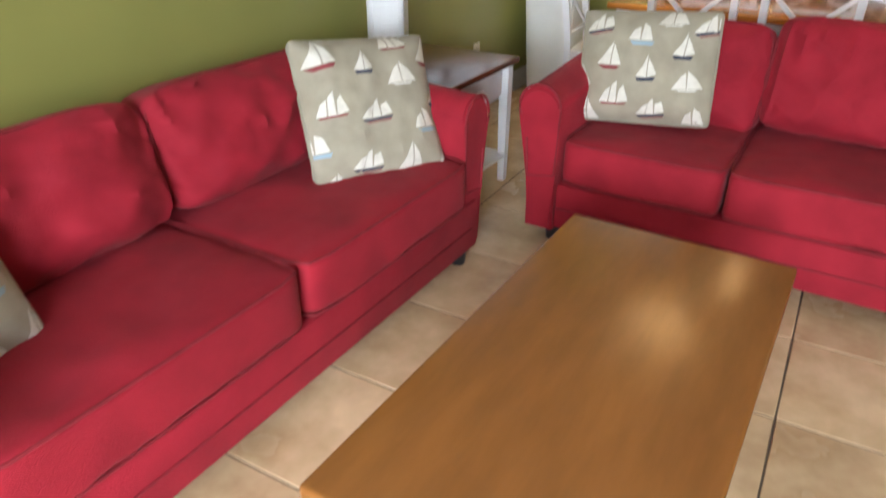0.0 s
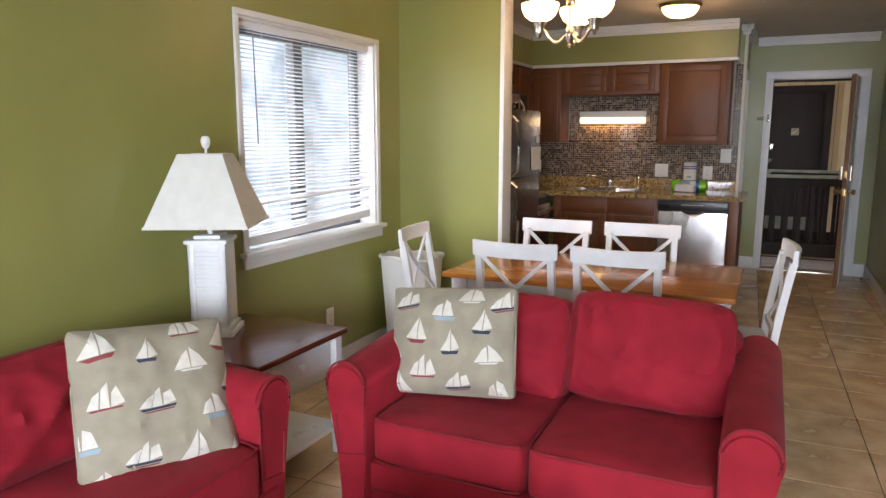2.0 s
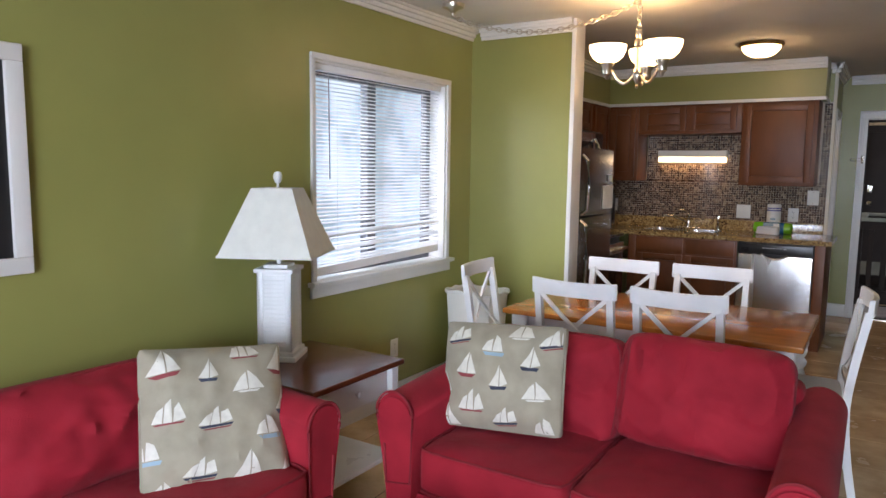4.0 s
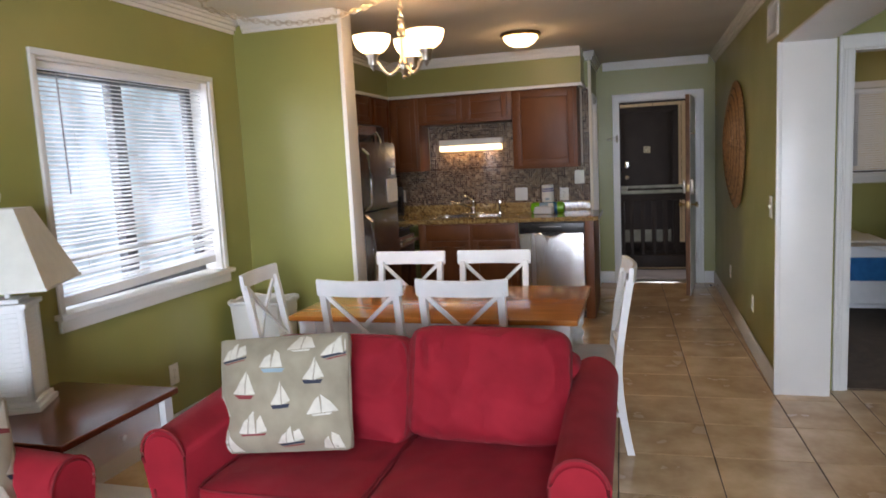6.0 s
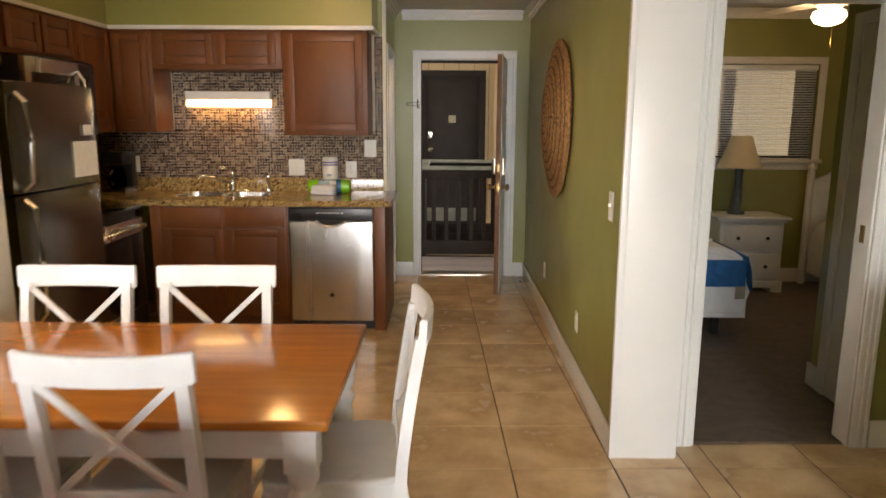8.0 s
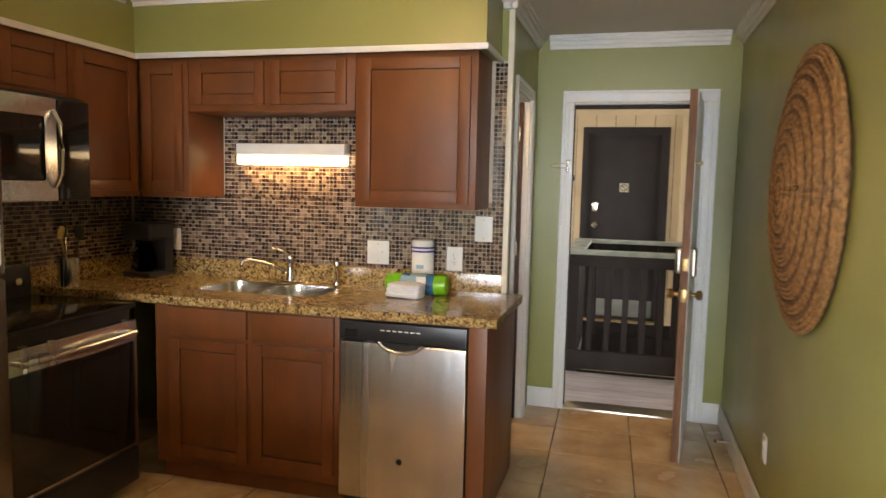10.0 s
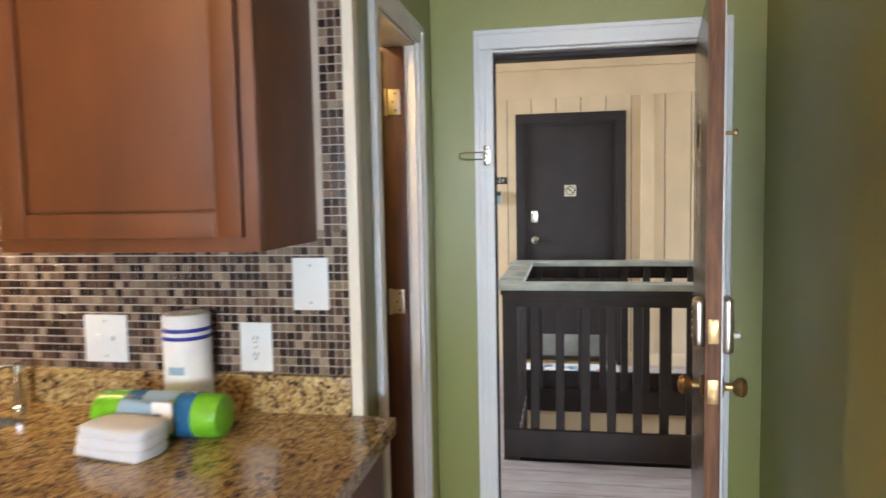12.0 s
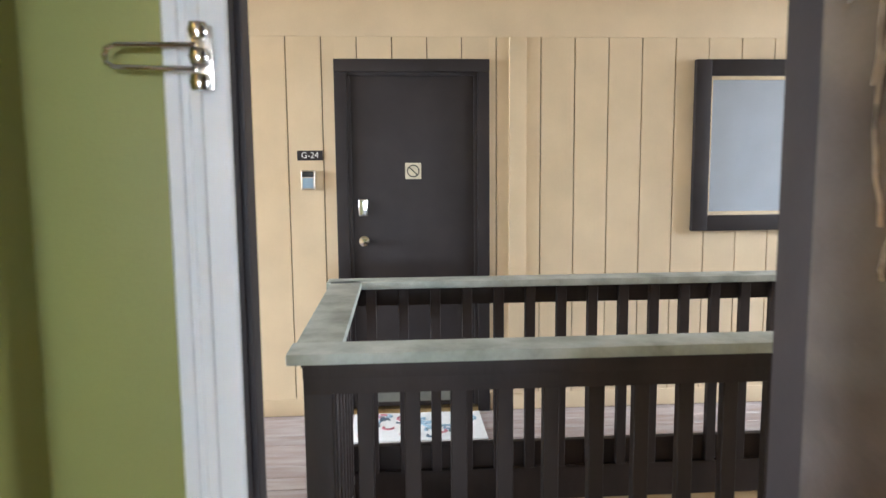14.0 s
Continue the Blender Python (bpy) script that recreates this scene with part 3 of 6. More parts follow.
def arm_outline(side):
    o = []
    for i in range(15):
        a = radians(-25 + 205 * i / 14)
        o.append((0.024 + 0.090 * math.cos(a), 0.570 + 0.090 * math.sin(a)))
    o += [(-0.058, 0.30), (-0.058, 0.07), (0.060, 0.07), (0.064, 0.28), (0.074, 0.44)]
    return [(side * u, z) for u, z in (o if side > 0 else o[::-1])]


def sofa(m, W, label, seed, group, rise=0.0, inset=0.0, lifts=(0.0, 0.0)):
    D = 0.90
    s = thing("sofa", m, label, "sofa", group)
    half = W / 2
    part("base", boxes((-half + 0.07, half - 0.07, 0.035, D - 0.05, 0.07, 0.265), b=0.018), RED, s)
    part("front_rail_seam", boxes((-half + 0.12, half - 0.12, 0.029, 0.036, 0.158, 0.164), b=0.002), REDSEAM, s)
    bm = bmesh.new()
    box(-half + 0.13, half - 0.13, D - 0.19, D - 0.02, 0.10, 0.735 + rise, 0.06, bm, 5)
    part("back_frame", bm, RED, s)
    for side in (-1, 1):
        bm = prism(arm_outline(side), "y", inset, D - 0.03, 0.014)
        bmesh.ops.translate(bm, vec=(side * (half - 0.095), 0, 0), verts=bm.verts)
        for v in bm.verts:
            if v.co.z > 0.3:
                v.co.z += 0.055 * (v.co.y / D) + 0.008 * math.sin(v.co.y * 9 + seed)
            v.co.x += 0.010 * side * math.sin(v.co.y * 5)
        arm = part("arm", bm, RED, s, angle=62)
        pts = [(side * (half - 0.095) + u * 0.93, inset - 0.003, 0.02 + z * 0.975) for u, z in arm_outline(side) if z > 0.1]
        part("arm_piping", tube(pts, 0.005, 6), REDSEAM, arm)
    inner = half - 0.155
    for i in (-1, 1):
        bm = cushion_bm(inner / 2 - 0.004, 0.315, 0.098, 14, 0.12, 2, 0.006, seed + i, 22)
        c = part("seat_cushion", bm, RED, s, m=pose(i * inner / 2, 0.335, 0.362))
        part("piping", seam_loop(inner / 2 - 0.006, 0.312, 0.084, 2, 14), REDSEAM, c)
        part("piping", seam_loop(inner / 2 - 0.006, 0.312, -0.084, 2, 14), REDSEAM, c)
        bm = cushion_bm(inner / 2 + 0.004, 0.128, 0.215 + rise / 2, 7.0, 0.50, 1, 0.015, seed + 5 + i, 30)
        b = part("back_cushion", bm, RED, s, m=pose(i * inner / 2, 0.615, 0.655 + rise / 2 + lifts[i > 0], -14, i * 1.2, i * 1.5))
        part("piping", seam_loop(inner / 2 - 0.002, 0.209 + rise / 2, -0.058, 1, 7.0), REDSEAM, b)
    for sx in (-1, 1):
        for y in (0.09, D - 0.10):
            part("foot", cyl((sx * (half - 0.13), y, 0), (sx * (half - 0.13), y, 0.075), 0.028, 0.036, 14), BLACKP, s)
    return s


sofa(pose(0.085, 1.965, 0, 0, 0, 90), 2.07, "red twill two-cushion sofa along the green wall", 3, "red sofas", -0.055, 0.05)
sofa(pose(0.862, 3.175, 0, 0, 0, 0), 1.53, "red twill loveseat with worn rolled arms", 11, "red sofas", lifts=(-0.035, 0.008))

from mathutils.bvhtree import BVHTree


def sail_pillow(m, label, seed, hw=0.238, hz=0.238, layout=()):
    rng = random.Random(seed)
    s = thing("throw_pillow", m, label, "pillow", "sailboat pillows")
    bm = cushion_bm(hw, 0.080, hz, 22.0, 0.88, 1, 0.009, seed, 22)
    for v in bm.verts:
        u, w = abs(v.co.x) / hw, abs(v.co.z) / hz
        v.co.x *= 1 - 0.035 * (1 - w * w) * u
        v.co.z *= 1 - 0.035 * (1 - u * u) * w
    tree = BVHTree.FromBMesh(bm)
    body = part("pillow_body", bm, LINEN, s)
    part("pillow_seam", seam_loop(hw * 0.975, hz * 0.975, 0.0, 1, 22.0, 0.004, 72), LINEN, s)

    def lay(poly, mat, name):
        b = bmesh.new()
        vs = [b.verts.new((u, 0, v)) for u, v in poly]
        b.faces.new(vs)
        bmesh.ops.subdivide_edges(b, edges=b.edges[:], cuts=3, use_grid_fill=True)
        bmesh.ops.triangulate(b, faces=b.faces[:])
        for v in b.verts:
            hit = tree.ray_cast(Vector((v.co.x, -1, v.co.z)), Vector((0, 1, 0)))
            v.co.y = (hit[0].y if hit[0] else 0) - 0.0025
        part(name, b, mat, body)

    for x, z, kind in layout:
        x, z = x * hw, z * hz
        grow = 0.92 + 0.14 * rng.random()
        lean = radians(rng.uniform(-4, 5))
        w, h = BOATS[kind][0] * grow, BOATS[kind][1] * grow
        lim, liz = hw - 0.010, hz - 0.010
        for poly, mat in BOATS[kind][2]:
            pts = []
            for u, v in poly:
                u, v = u * w, (v - 0.4) * h
                pts.append((max(-lim, min(lim, x + u * math.cos(lean) - v * math.sin(lean))), max(-liz, min(liz, z + u * math.sin(lean) + v * math.cos(lean)))))
            if max(p[0] for p in pts) - min(p[0] for p in pts) > 0.004 and max(p[1] for p in pts) - min(p[1] for p in pts) > 0.003:
                lay(pts, mat, "sail" if mat == SAIL else "hull")
    return s


# printed boats: half width, height, then sails and hull in those units
BOATS = {
    "sloop": (0.052, 0.098, [([(-1, 0.08), (0.08, 0.04), (0.14, 1.0), (-0.40, 0.50)], SAIL), ([(0.18, 0.05), (1, 0.10), (0.55, 0.58), (0.22, 0.92)], SAIL), ([(-0.90, 0.03), (0.95, 0.05), (0.68, -0.10), (-0.45, -0.12)], HULLRED)]),
    "cutter": (0.038, 0.088, [([(-0.95, 0.10), (0.05, 0.06), (0.10, 1.0), (-0.30, 0.55)], SAIL), ([(0.15, 0.06), (1, 0.22), (0.60, 0.55), (0.18, 0.85)], SAIL), ([(-0.95, 0.05), (0.95, 0.10), (0.75, -0.05), (-0.70, -0.09)], NAVY)]),
    "gaffer": (0.056, 0.088, [([(-1, 0.02), (-0.05, 0.04), (-0.10, 0.72), (-0.42, 0.56)], SAIL), ([(0.0, 0.04), (1, 0.06), (0.55, 0.50), (0.02, 0.80)], SAIL), ([(-0.04, 0.72), (0.02, 0.72), (0.01, 1.06), (-0.02, 1.06)], SAIL), ([(-0.70, 0.0), (0.70, 0.02), (0.50, -0.06), (-0.50, -0.07)], SAIL)]),
    "ketch": (0.054, 0.086, [([(-1, 0.05), (-0.42, 0.04), (-0.36, 0.68), (-0.70, 0.52)], SAIL), ([(-0.34, 0.04), (0.16, 0.05), (0.06, 0.98), (-0.28, 0.74)], SAIL), ([(0.22, 0.06), (0.98, 0.20), (0.52, 0.82), (0.26, 0.60)], SAIL), ([(-0.90, 0.01), (0.92, 0.10), (0.78, 0.02), (-0.80, -0.06)], HULLRED)]),
    "schooner": (0.062, 0.082, [([(-1, 0.12), (-0.40, 0.12), (-0.16, 0.66), (-0.52, 0.52)], SAIL), ([(-0.34, 0.13), (0.20, 0.16), (0.16, 0.92), (-0.10, 0.76)], SAIL), ([(0.26, 0.17), (0.90, 0.30), (0.70, 0.78), (0.30, 0.66)], SAIL), ([(-0.98, 0.07), (0.95, 0.20), (0.86, 0.10), (-0.80, -0.02)], NAVY), ([(-0.78, -0.05), (0.84, 0.07), (0.78, 0.01), (-0.62, -0.09)], HULLRED)]),
    "lugger": (0.050, 0.078, [([(-0.92, 0.12), (-0.10, 0.10), (-0.18, 0.72), (-0.62, 0.56)], SAIL), ([(-0.04, 0.10), (0.80, 0.12), (0.46, 0.74), (0.0, 0.92)], SAIL), ([(-0.80, 0.05), (0.95, 0.06), (0.82, -0.12), (-0.55, -0.12)], HULLBLUE)]),
}
NEAR_BOATS = [(-0.70, 0.72, "sloop"), (-0.12, 0.56, "cutter"), (0.42, 0.40, "gaffer"), (0.42, 0.88, "ketch"), (0.92, 0.70, "sloop"), (-0.64, 0.02, "ketch"), (-0.05, -0.10, "schooner"), (0.66, -0.27, "lugger"),
              (0.96, 0.10, "cutter"), (-0.92, -0.45, "lugger"), (-0.26, -0.74, "schooner"), (0.36, -0.78, "sloop"), (0.90, -0.88, "cutter"), (-0.72, -0.97, "gaffer")]
FAR_BOATS = [(-0.68, 0.72, "schooner"), (-0.05, 0.56, "lugger"), (0.36, 0.88, "gaffer"), (0.88, 0.72, "schooner"), (-0.48, 0.16, "sloop"), (0.06, -0.04, "cutter"), (0.55, 0.34, "cutter"), (0.64, -0.20, "gaffer"),
             (-0.95, -0.22, "sloop"), (-0.36, -0.50, "ketch"), (0.18, -0.72, "schooner"), (-0.80, -0.84, "sloop"), (0.78, -0.84, "lugger")]
sail_pillow(pose(0.450, 3.525, 0.682, -17, -4, 5), "grey linen pillow with cream sailboats on the loveseat", 1, 0.262, 0.214, FAR_BOATS)
sail_pillow(pose(-0.250, 2.674, 0.632, -30, 4, 62), "grey linen pillow with cream sailboats leaning on a sofa arm", 2, 0.252, 0.252, NEAR_BOATS)
sail_pillow(pose(-0.36, 1.20, 0.63, -22, -6, 86), "grey linen sailboat pillow at the sofa's near end", 4, layout=NEAR_BOATS)

# ---- coffee table, end table, lamp, picture ----
ct = thing("coffee_table", pose(0.855, 1.99, 0), "brown wooden coffee table with worn top", "table")
part("tabletop", box(-0.305, 0.305, -0.60, 0.60, 0.438, 0.475, 0.009, seg=3), COFFEE, ct)
for r in ((-0.22, 0.22, -0.56, -0.535), (-0.22, 0.22, 0.535, 0.56), (-0.27, -0.245, -0.51, 0.51), (0.245, 0.27, -0.51, 0.51)):
    part("apron", box(*r, 0.36, 0.438, 0.003), COFFEE, ct)
for sx in (-1, 1):
    for sy in (-1, 1):
        part("leg", lathe([(0.024, 0), (0.026, 0.02), (0.034, 0.34), (0.036, 0.438)], 4, m=Matrix.Rotation(radians(45), 4, "Z"), at=(sx * 0.25, sy * 0.54, 0)), COFFEE, ct)

et = thing("end_table", pose(-0.50, 3.425, 0), "white end table with mahogany top and drawer", "table")
part("tabletop", box(-0.31, 0.31, -0.315, 0.315, 0.578, 0.604, 0.006, seg=3), MAHOG, et)
part("case", boxes((-0.27, 0.255, -0.275, 0.275, 0.43, 0.578), b=0.003), WHITEF, et)
dr = part("drawer", box(0.255, 0.268, -0.225, 0.225, 0.448, 0.562, 0.004), WHITEF, et)
part("knob", lathe([(0.007, 0), (0.007, 0.012), (0.015, 0.018), (0.017, 0.025), (0.012, 0.032), (0.003, 0.034)], 18, m=Matrix.Rotation(radians(90), 4, "Y"), at=(0.268, 0, 0.505)), WHITEF, dr)
for sx in (-1, 1):
    for sy in (-1, 1):
        part("leg", lathe([(0.022, 0), (0.024, 0.01), (0.032, 0.43), (0.032, 0.578)], 4, m=Matrix.Rotation(radians(45), 4, "Z"), at=(sx * 0.265, sy * 0.27, 0)), WHITEF, et)
part("lower_shelf", box(-0.28, 0.28, -0.285, 0.285, 0.125, 0.145, 0.004), WHITEF, et)

tl = thing("table_lamp", pose(-0.700, 3.425, 0.604, 0, 0, 28), "white louvered table lamp with square shade", "lamp")
part("plinth", boxes((-0.105, 0.105, -0.105, 0.105, 0, 0.022), (-0.094, 0.094, -0.094, 0.094, 0.022, 0.04), b=0.004), WHITEF, tl)
col = part("column", boxes((-0.075, 0.075, -0.075, 0.075, 0.04, 0.395), b=0.003), WHITEF, tl)
for sx, sy in ((1, 0), (-1, 0), (0, 1), (0, -1)):
    for u in (-1, 1):
        c = 0.076
        if sx:
            bm = box(sx * 0.070, sx * 0.082, u * 0.055, u * 0.082, 0.04, 0.395, 0.002)
        else:
            bm = box(u * 0.055, u * 0.082, sy * 0.070, sy * 0.082, 0.04, 0.395, 0.002)
        part("stile", bm, WHITEF, col)
    for i in range(17):
        z = 0.062 + i * 0.0188
        bm = box(-0.0045, 0.0045, -0.055, 0.055, -0.0015, 0.0165, 0.001, seg=1)
        ang = {(1, 0): 0, (-1, 0): 180, (0, 1): 90, (0, -1): -90}[(sx, sy)]
        part("louver", bm, WHITEF, col, m=pose(0, 0, 0, 0, 0, ang) @ pose(0.0775, 0, z, 0, -18, 0))
part("cap", boxes((-0.093, 0.093, -0.093, 0.093, 0.395, 0.412), (-0.058, 0.058, -0.058, 0.058, 0.412, 0.428), b=0.003), WHITEF, tl)
part("neck", cyl((0, 0, 0.428), (0, 0, 0.50), 0.012), WHITEF, tl)
bm = bmesh.new()
rings = []
for s_, z in ((0.215, 0.475), (0.095, 0.765), (0.0935, 0.765), (0.2125, 0.475)):
    rings.append([bm.verts.new((x * s_, y * s_, z)) for x, y in ((-1, -1), (1, -1), (1, 1), (-1, 1))])
for a, b in zip(rings, rings[1:] + rings[:1]):
    for i in range(4):
        bm.faces.new((a[i], a[(i + 1) % 4], b[(i + 1) % 4], b[i]))
bmesh.ops.recalc_face_normals(bm, faces=bm.faces)
sh = part("shade", bm, SHADE, tl, angle=20)
part("shade_trim", boxes((-0.216, 0.216, -0.217, -0.213, 0.472, 0.482), (-0.216, 0.216, 0.213, 0.217, 0.472, 0.482), (-0.217, -0.213, -0.216, 0.216, 0.472, 0.482), (0.213, 0.217, -0.216, 0.216, 0.472, 0.482)), SHADE, sh)
part("finial", lathe([(0.006, 0.765), (0.006, 0.785), (0.014, 0.79), (0.02, 0.805), (0.021, 0.82), (0.015, 0.834), (0.004, 0.838)], 18), WHITEF, tl)

tl.scale = (1, 1, 1.055)

pic = thing("framed_picture", pose(XL + 0.002, 1.86, 1.12), "white framed picture with black mat on green wall", "picture")
part("frame", boxes((0, 0.03, -0.53, 0.53, 0, 0.06), (0, 0.03, -0.53, 0.53, 0.74, 0.80), (0, 0.03, -0.53, -0.47, 0.06, 0.74), (0, 0.03, 0.47, 0.53, 0.06, 0.74), b=0.005), WHITE, pic)
part("mat_board", box(0.004, 0.012, -0.47, 0.47, 0.06, 0.74), BLACKP, pic)
part("print_border", box(0.012, 0.014, -0.36, 0.36, 0.155, 0.66), HULLRED, pic)
pr = part("print", box(0.014, 0.016, -0.345, 0.345, 0.168, 0.648), material("painted_print", (0.10, 0.30, 0.42), 0.5, var=0.3, scale=5, fine=20, color2=(0.5, 0.42, 0.12)), pic)
for y0, y1, mt in ((-0.3, -0.1, YELLOW), (0.05, 0.16, TEAL), (0.2, 0.28, BLACKP)):
    part("painted_shape", prism([(y0, 0.17), (y1, 0.17), (y1 - 0.03, 0.5), ((y0 + y1) / 2, 0.6), (y0 + 0.04, 0.4)], "x", 0.016, 0.0175), mt, pr)

# ---- dining set ----
dt = thing("dining_table", pose(0.69, 4.92, 0), "farmhouse dining table, honey top and white legs", "table")
part("tabletop", box(-0.75, 0.75, -0.435, 0.435, 0.716, 0.745, 0.008, seg=3), OAK, dt)
for r in ((-0.62, 0.62, -0.375, -0.35), (-0.62, 0.62, 0.35, 0.375), (-0.69, -0.665, -0.305, 0.305), (0.665, 0.69, -0.305, 0.305)):
    part("apron", box(*r, 0.61, 0.716, 0.003), WHITEF, dt)
LEG = [(0.022, 0), (0.028, 0.02), (0.024, 0.05), (0.034, 0.30), (0.040, 0.42), (0.030, 0.455), (0.042, 0.475), (0.044, 0.495), (0.030, 0.515), (0.042, 0.54), (0.045, 0.56), (0.034, 0.58)]
for sx in (-1, 1):
    for sy in (-1, 1):
        leg = part("leg", lathe(LEG, 24, at=(sx * 0.665, sy * 0.35, 0)), WHITEF, dt)
        part("leg_block", box(sx * 0.665 - 0.045, sx * 0.665 + 0.045, sy * 0.35 - 0.045, sy * 0.35 + 0.045, 0.575, 0.715, 0.004), WHITEF, leg)


def strip(points, w, d, bm=None):
    """A board of width w in x and depth d in y, bent through points (x, y, z)."""
    bm = bm or bmesh.new()
    rings = []
    for x, y, z in points:
        rings.append([bm.verts.new((x + a * w / 2, y + b * d / 2, z)) for a, b in ((-1, -1), (1, -1), (1, 1), (-1, 1))])
    for a, b in zip(rings, rings[1:]):
        for i in range(4):
            bm.faces.new((a[i], a[(i + 1) % 4], b[(i + 1) % 4], b[i]))
    bm.faces.new(rings[0][::-1])
    bm.faces.new(rings[-1])
    es = [e for e in bm.edges if len(e.link_faces) == 2 and e.calc_face_angle(0) > 0.7]
    bmesh.ops.bevel(bm, geom=es, offset=0.004, segments=2, affect="EDGES")
    return bm


def dining_chair():
    c = thing("dining_chair", pose(0, 0, 0), "white painted cross-back wooden dining chair", "chair", "chairs round the dining table")
    post = lambda t: -0.205 - 0.075 * max(0, (t - 0.45) / 0.5) ** 1.3 - 0.055 * max(0, (0.42 - t) / 0.42) ** 1.6
    zs = [0, 0.08, 0.16, 0.25, 0.34, 0.43, 0.50, 0.58, 0.66, 0.74, 0.82, 0.89]
    for s in (-1, 1):
        part("back_post", strip([(s * 0.195, post(z), z) for z in zs], 0.034, 0.036), WHITEF, c)
        part("front_leg", lathe([(0.019, 0), (0.021, 0.02), (0.026, 0.36), (0.028, 0.425)], 4, m=Matrix.Rotation(radians(45), 4, "Z"), at=(s * 0.185, 0.185, 0)), WHITEF, c)
    bm = bmesh.new()
    rows = []
    for i in range(13):
        u = -0.228 + 0.456 * i / 12
        bend = -0.035 * (1 - (u / 0.228) ** 2)
        y = post(0.90) + bend + 0.004
        top = 0.947 + 0.006 * (u / 0.228) ** 2
        rows.append([bm.verts.new(p) for p in ((u, y - 0.011, 0.868), (u, y + 0.011, 0.868), (u, y + 0.005, top), (u, y - 0.017, top))])
    for a, b in zip(rows, rows[1:]):
        for i in range(4):
            bm.faces.new((a[i], b[i], b[(i + 1) % 4], a[(i + 1) % 4]))
    bm.faces.new(rows[0])
    bm.faces.new(rows[-1][::-1])
    bmesh.ops.recalc_face_normals(bm, faces=bm.faces)
    bmesh.ops.bevel(bm, geom=[e for e in bm.edges if len(e.link_faces) == 2 and e.calc_face_angle(0) > 0.7], offset=0.004, segments=2, affect="EDGES")
    part("top_rail", bm, WHITEF, c)
    for s in (-1, 1):
        pts = []
        for i in range(9):
            f = i / 8
            z = 0.535 + 0.335 * f
            pts.append((s * (-0.178 + 0.356 * f), post(z) - 0.016 * math.sin(math.pi * f) + 0.006 * s, z))
        part("cross_slat", strip(pts, 0.030, 0.014), WHITEF, c)
    part("lower_rail", box(-0.18, 0.18, post(0.53) - 0.010, post(0.53) + 0.010, 0.512, 0.545, 0.003), WHITEF, c)
    bm = cushion_bm(0.215, 0.205, 0.014, 10, 0.1, 2, 0.0, 0, 10, 0.0)
    part("seat", bm, WHITEF, c, m=pose(0, 0.005, 0.448))
    part("seat_apron", boxes((-0.19, 0.19, 0.165, 0.185, 0.375, 0.436), (-0.19, 0.19, -0.20, -0.18, 0.375, 0.436), (-0.20, -0.18, -0.18, 0.18, 0.375, 0.436), (0.18, 0.20, -0.18, 0.18, 0.375, 0.436), b=0.002), WHITEF, c)
    for s in (-1, 1):
        part("stretcher", box(s * 0.186 - 0.009, s * 0.186 + 0.009, -0.215, 0.18, 0.19, 0.215, 0.004), WHITEF, c)
    part("stretcher", box(-0.18, 0.18, -0.01, 0.01, 0.19, 0.215, 0.004), WHITEF, c)
    return c


first = dining_chair()
first.matrix_basis = pose(0.381, 4.69, 0)
copy_thing(first, pose(0.905, 4.70, 0, 0, 0, -1))
copy_thing(first, pose(0.317, 5.14, 0, 0, 0, 180))
copy_thing(first, pose(0.861, 5.155, 0, 0, 0, 182))
tagged(copy_thing(first, pose(1.385, 4.905, 0, 0, 0, 96)), "white cross-back dining chair at the table's end")
tagged(copy_thing(first, pose(-0.10, 4.78, 0, 0, 0, -84)), "white cross-back dining chair beside the window")

tb = thing("trash_bin", pose(-0.63, 5.20, 0), "white plastic trash bin with a liner", "bin")
bm = bmesh.new()
rr = []
for sx, sy, z in ((0.15, 0.11, 0), (0.19, 0.145, 0.68), (0.18, 0.135, 0.68), (0.142, 0.102, 0.02)):
    ring = []
    for i in range(32):
        a = math.tau * i / 32
        k = (abs(math.cos(a)) ** 6 + abs(math.sin(a)) ** 6) ** (1 / 6)
        ring.append(bm.verts.new((math.cos(a) / k * sx, math.sin(a) / k * sy, z)))
    rr.append(ring)
for a, b in zip(rr, rr[1:]):
    for i in range(32):
        bm.faces.new((a[i], a[(i + 1) % 32], b[(i + 1) % 32], b[i]))
bm.faces.new(rr[0][::-1])
bm.faces.new(rr[-1])
part("bin_body", bm, PLASTW, tb)
pts = []
for i in range(48):
    a = math.tau * i / 48
    k = (abs(math.cos(a)) ** 6 + abs(math.sin(a)) ** 6) ** (1 / 6)
    pts.append((math.cos(a) / k * 0.192, math.sin(a) / k * 0.147, 0.678 + 0.006 * math.sin(a * 9)))
part("bin_liner", tube(pts, 0.011, 8, closed=True), PAPER, tb, "crumpled white liner edge")

# chandelier on a swagged chain
ch = thing("chandelier", pose(0.466, 5.043, H), "brushed nickel chandelier with three lit glass bowls", "chandelier")
part("hook", lathe([(0.012, -0.002), (0.012, -0.008), (0.004, -0.012), (0.004, -0.045)], 12), NICKEL, ch)
part("stem", lathe([(0.006, -0.19), (0.016, -0.195), (0.020, -0.215), (0.014, -0.235), (0.024, -0.25), (0.024, -0.275), (0.014, -0.285), (0.014, -0.385), (0.022, -0.40), (0.026, -0.43), (0.016, -0.455), (0.006, -0.475), (0.010, -0.482), (0.004, -0.495)][::-1], 20), NICKEL, ch)


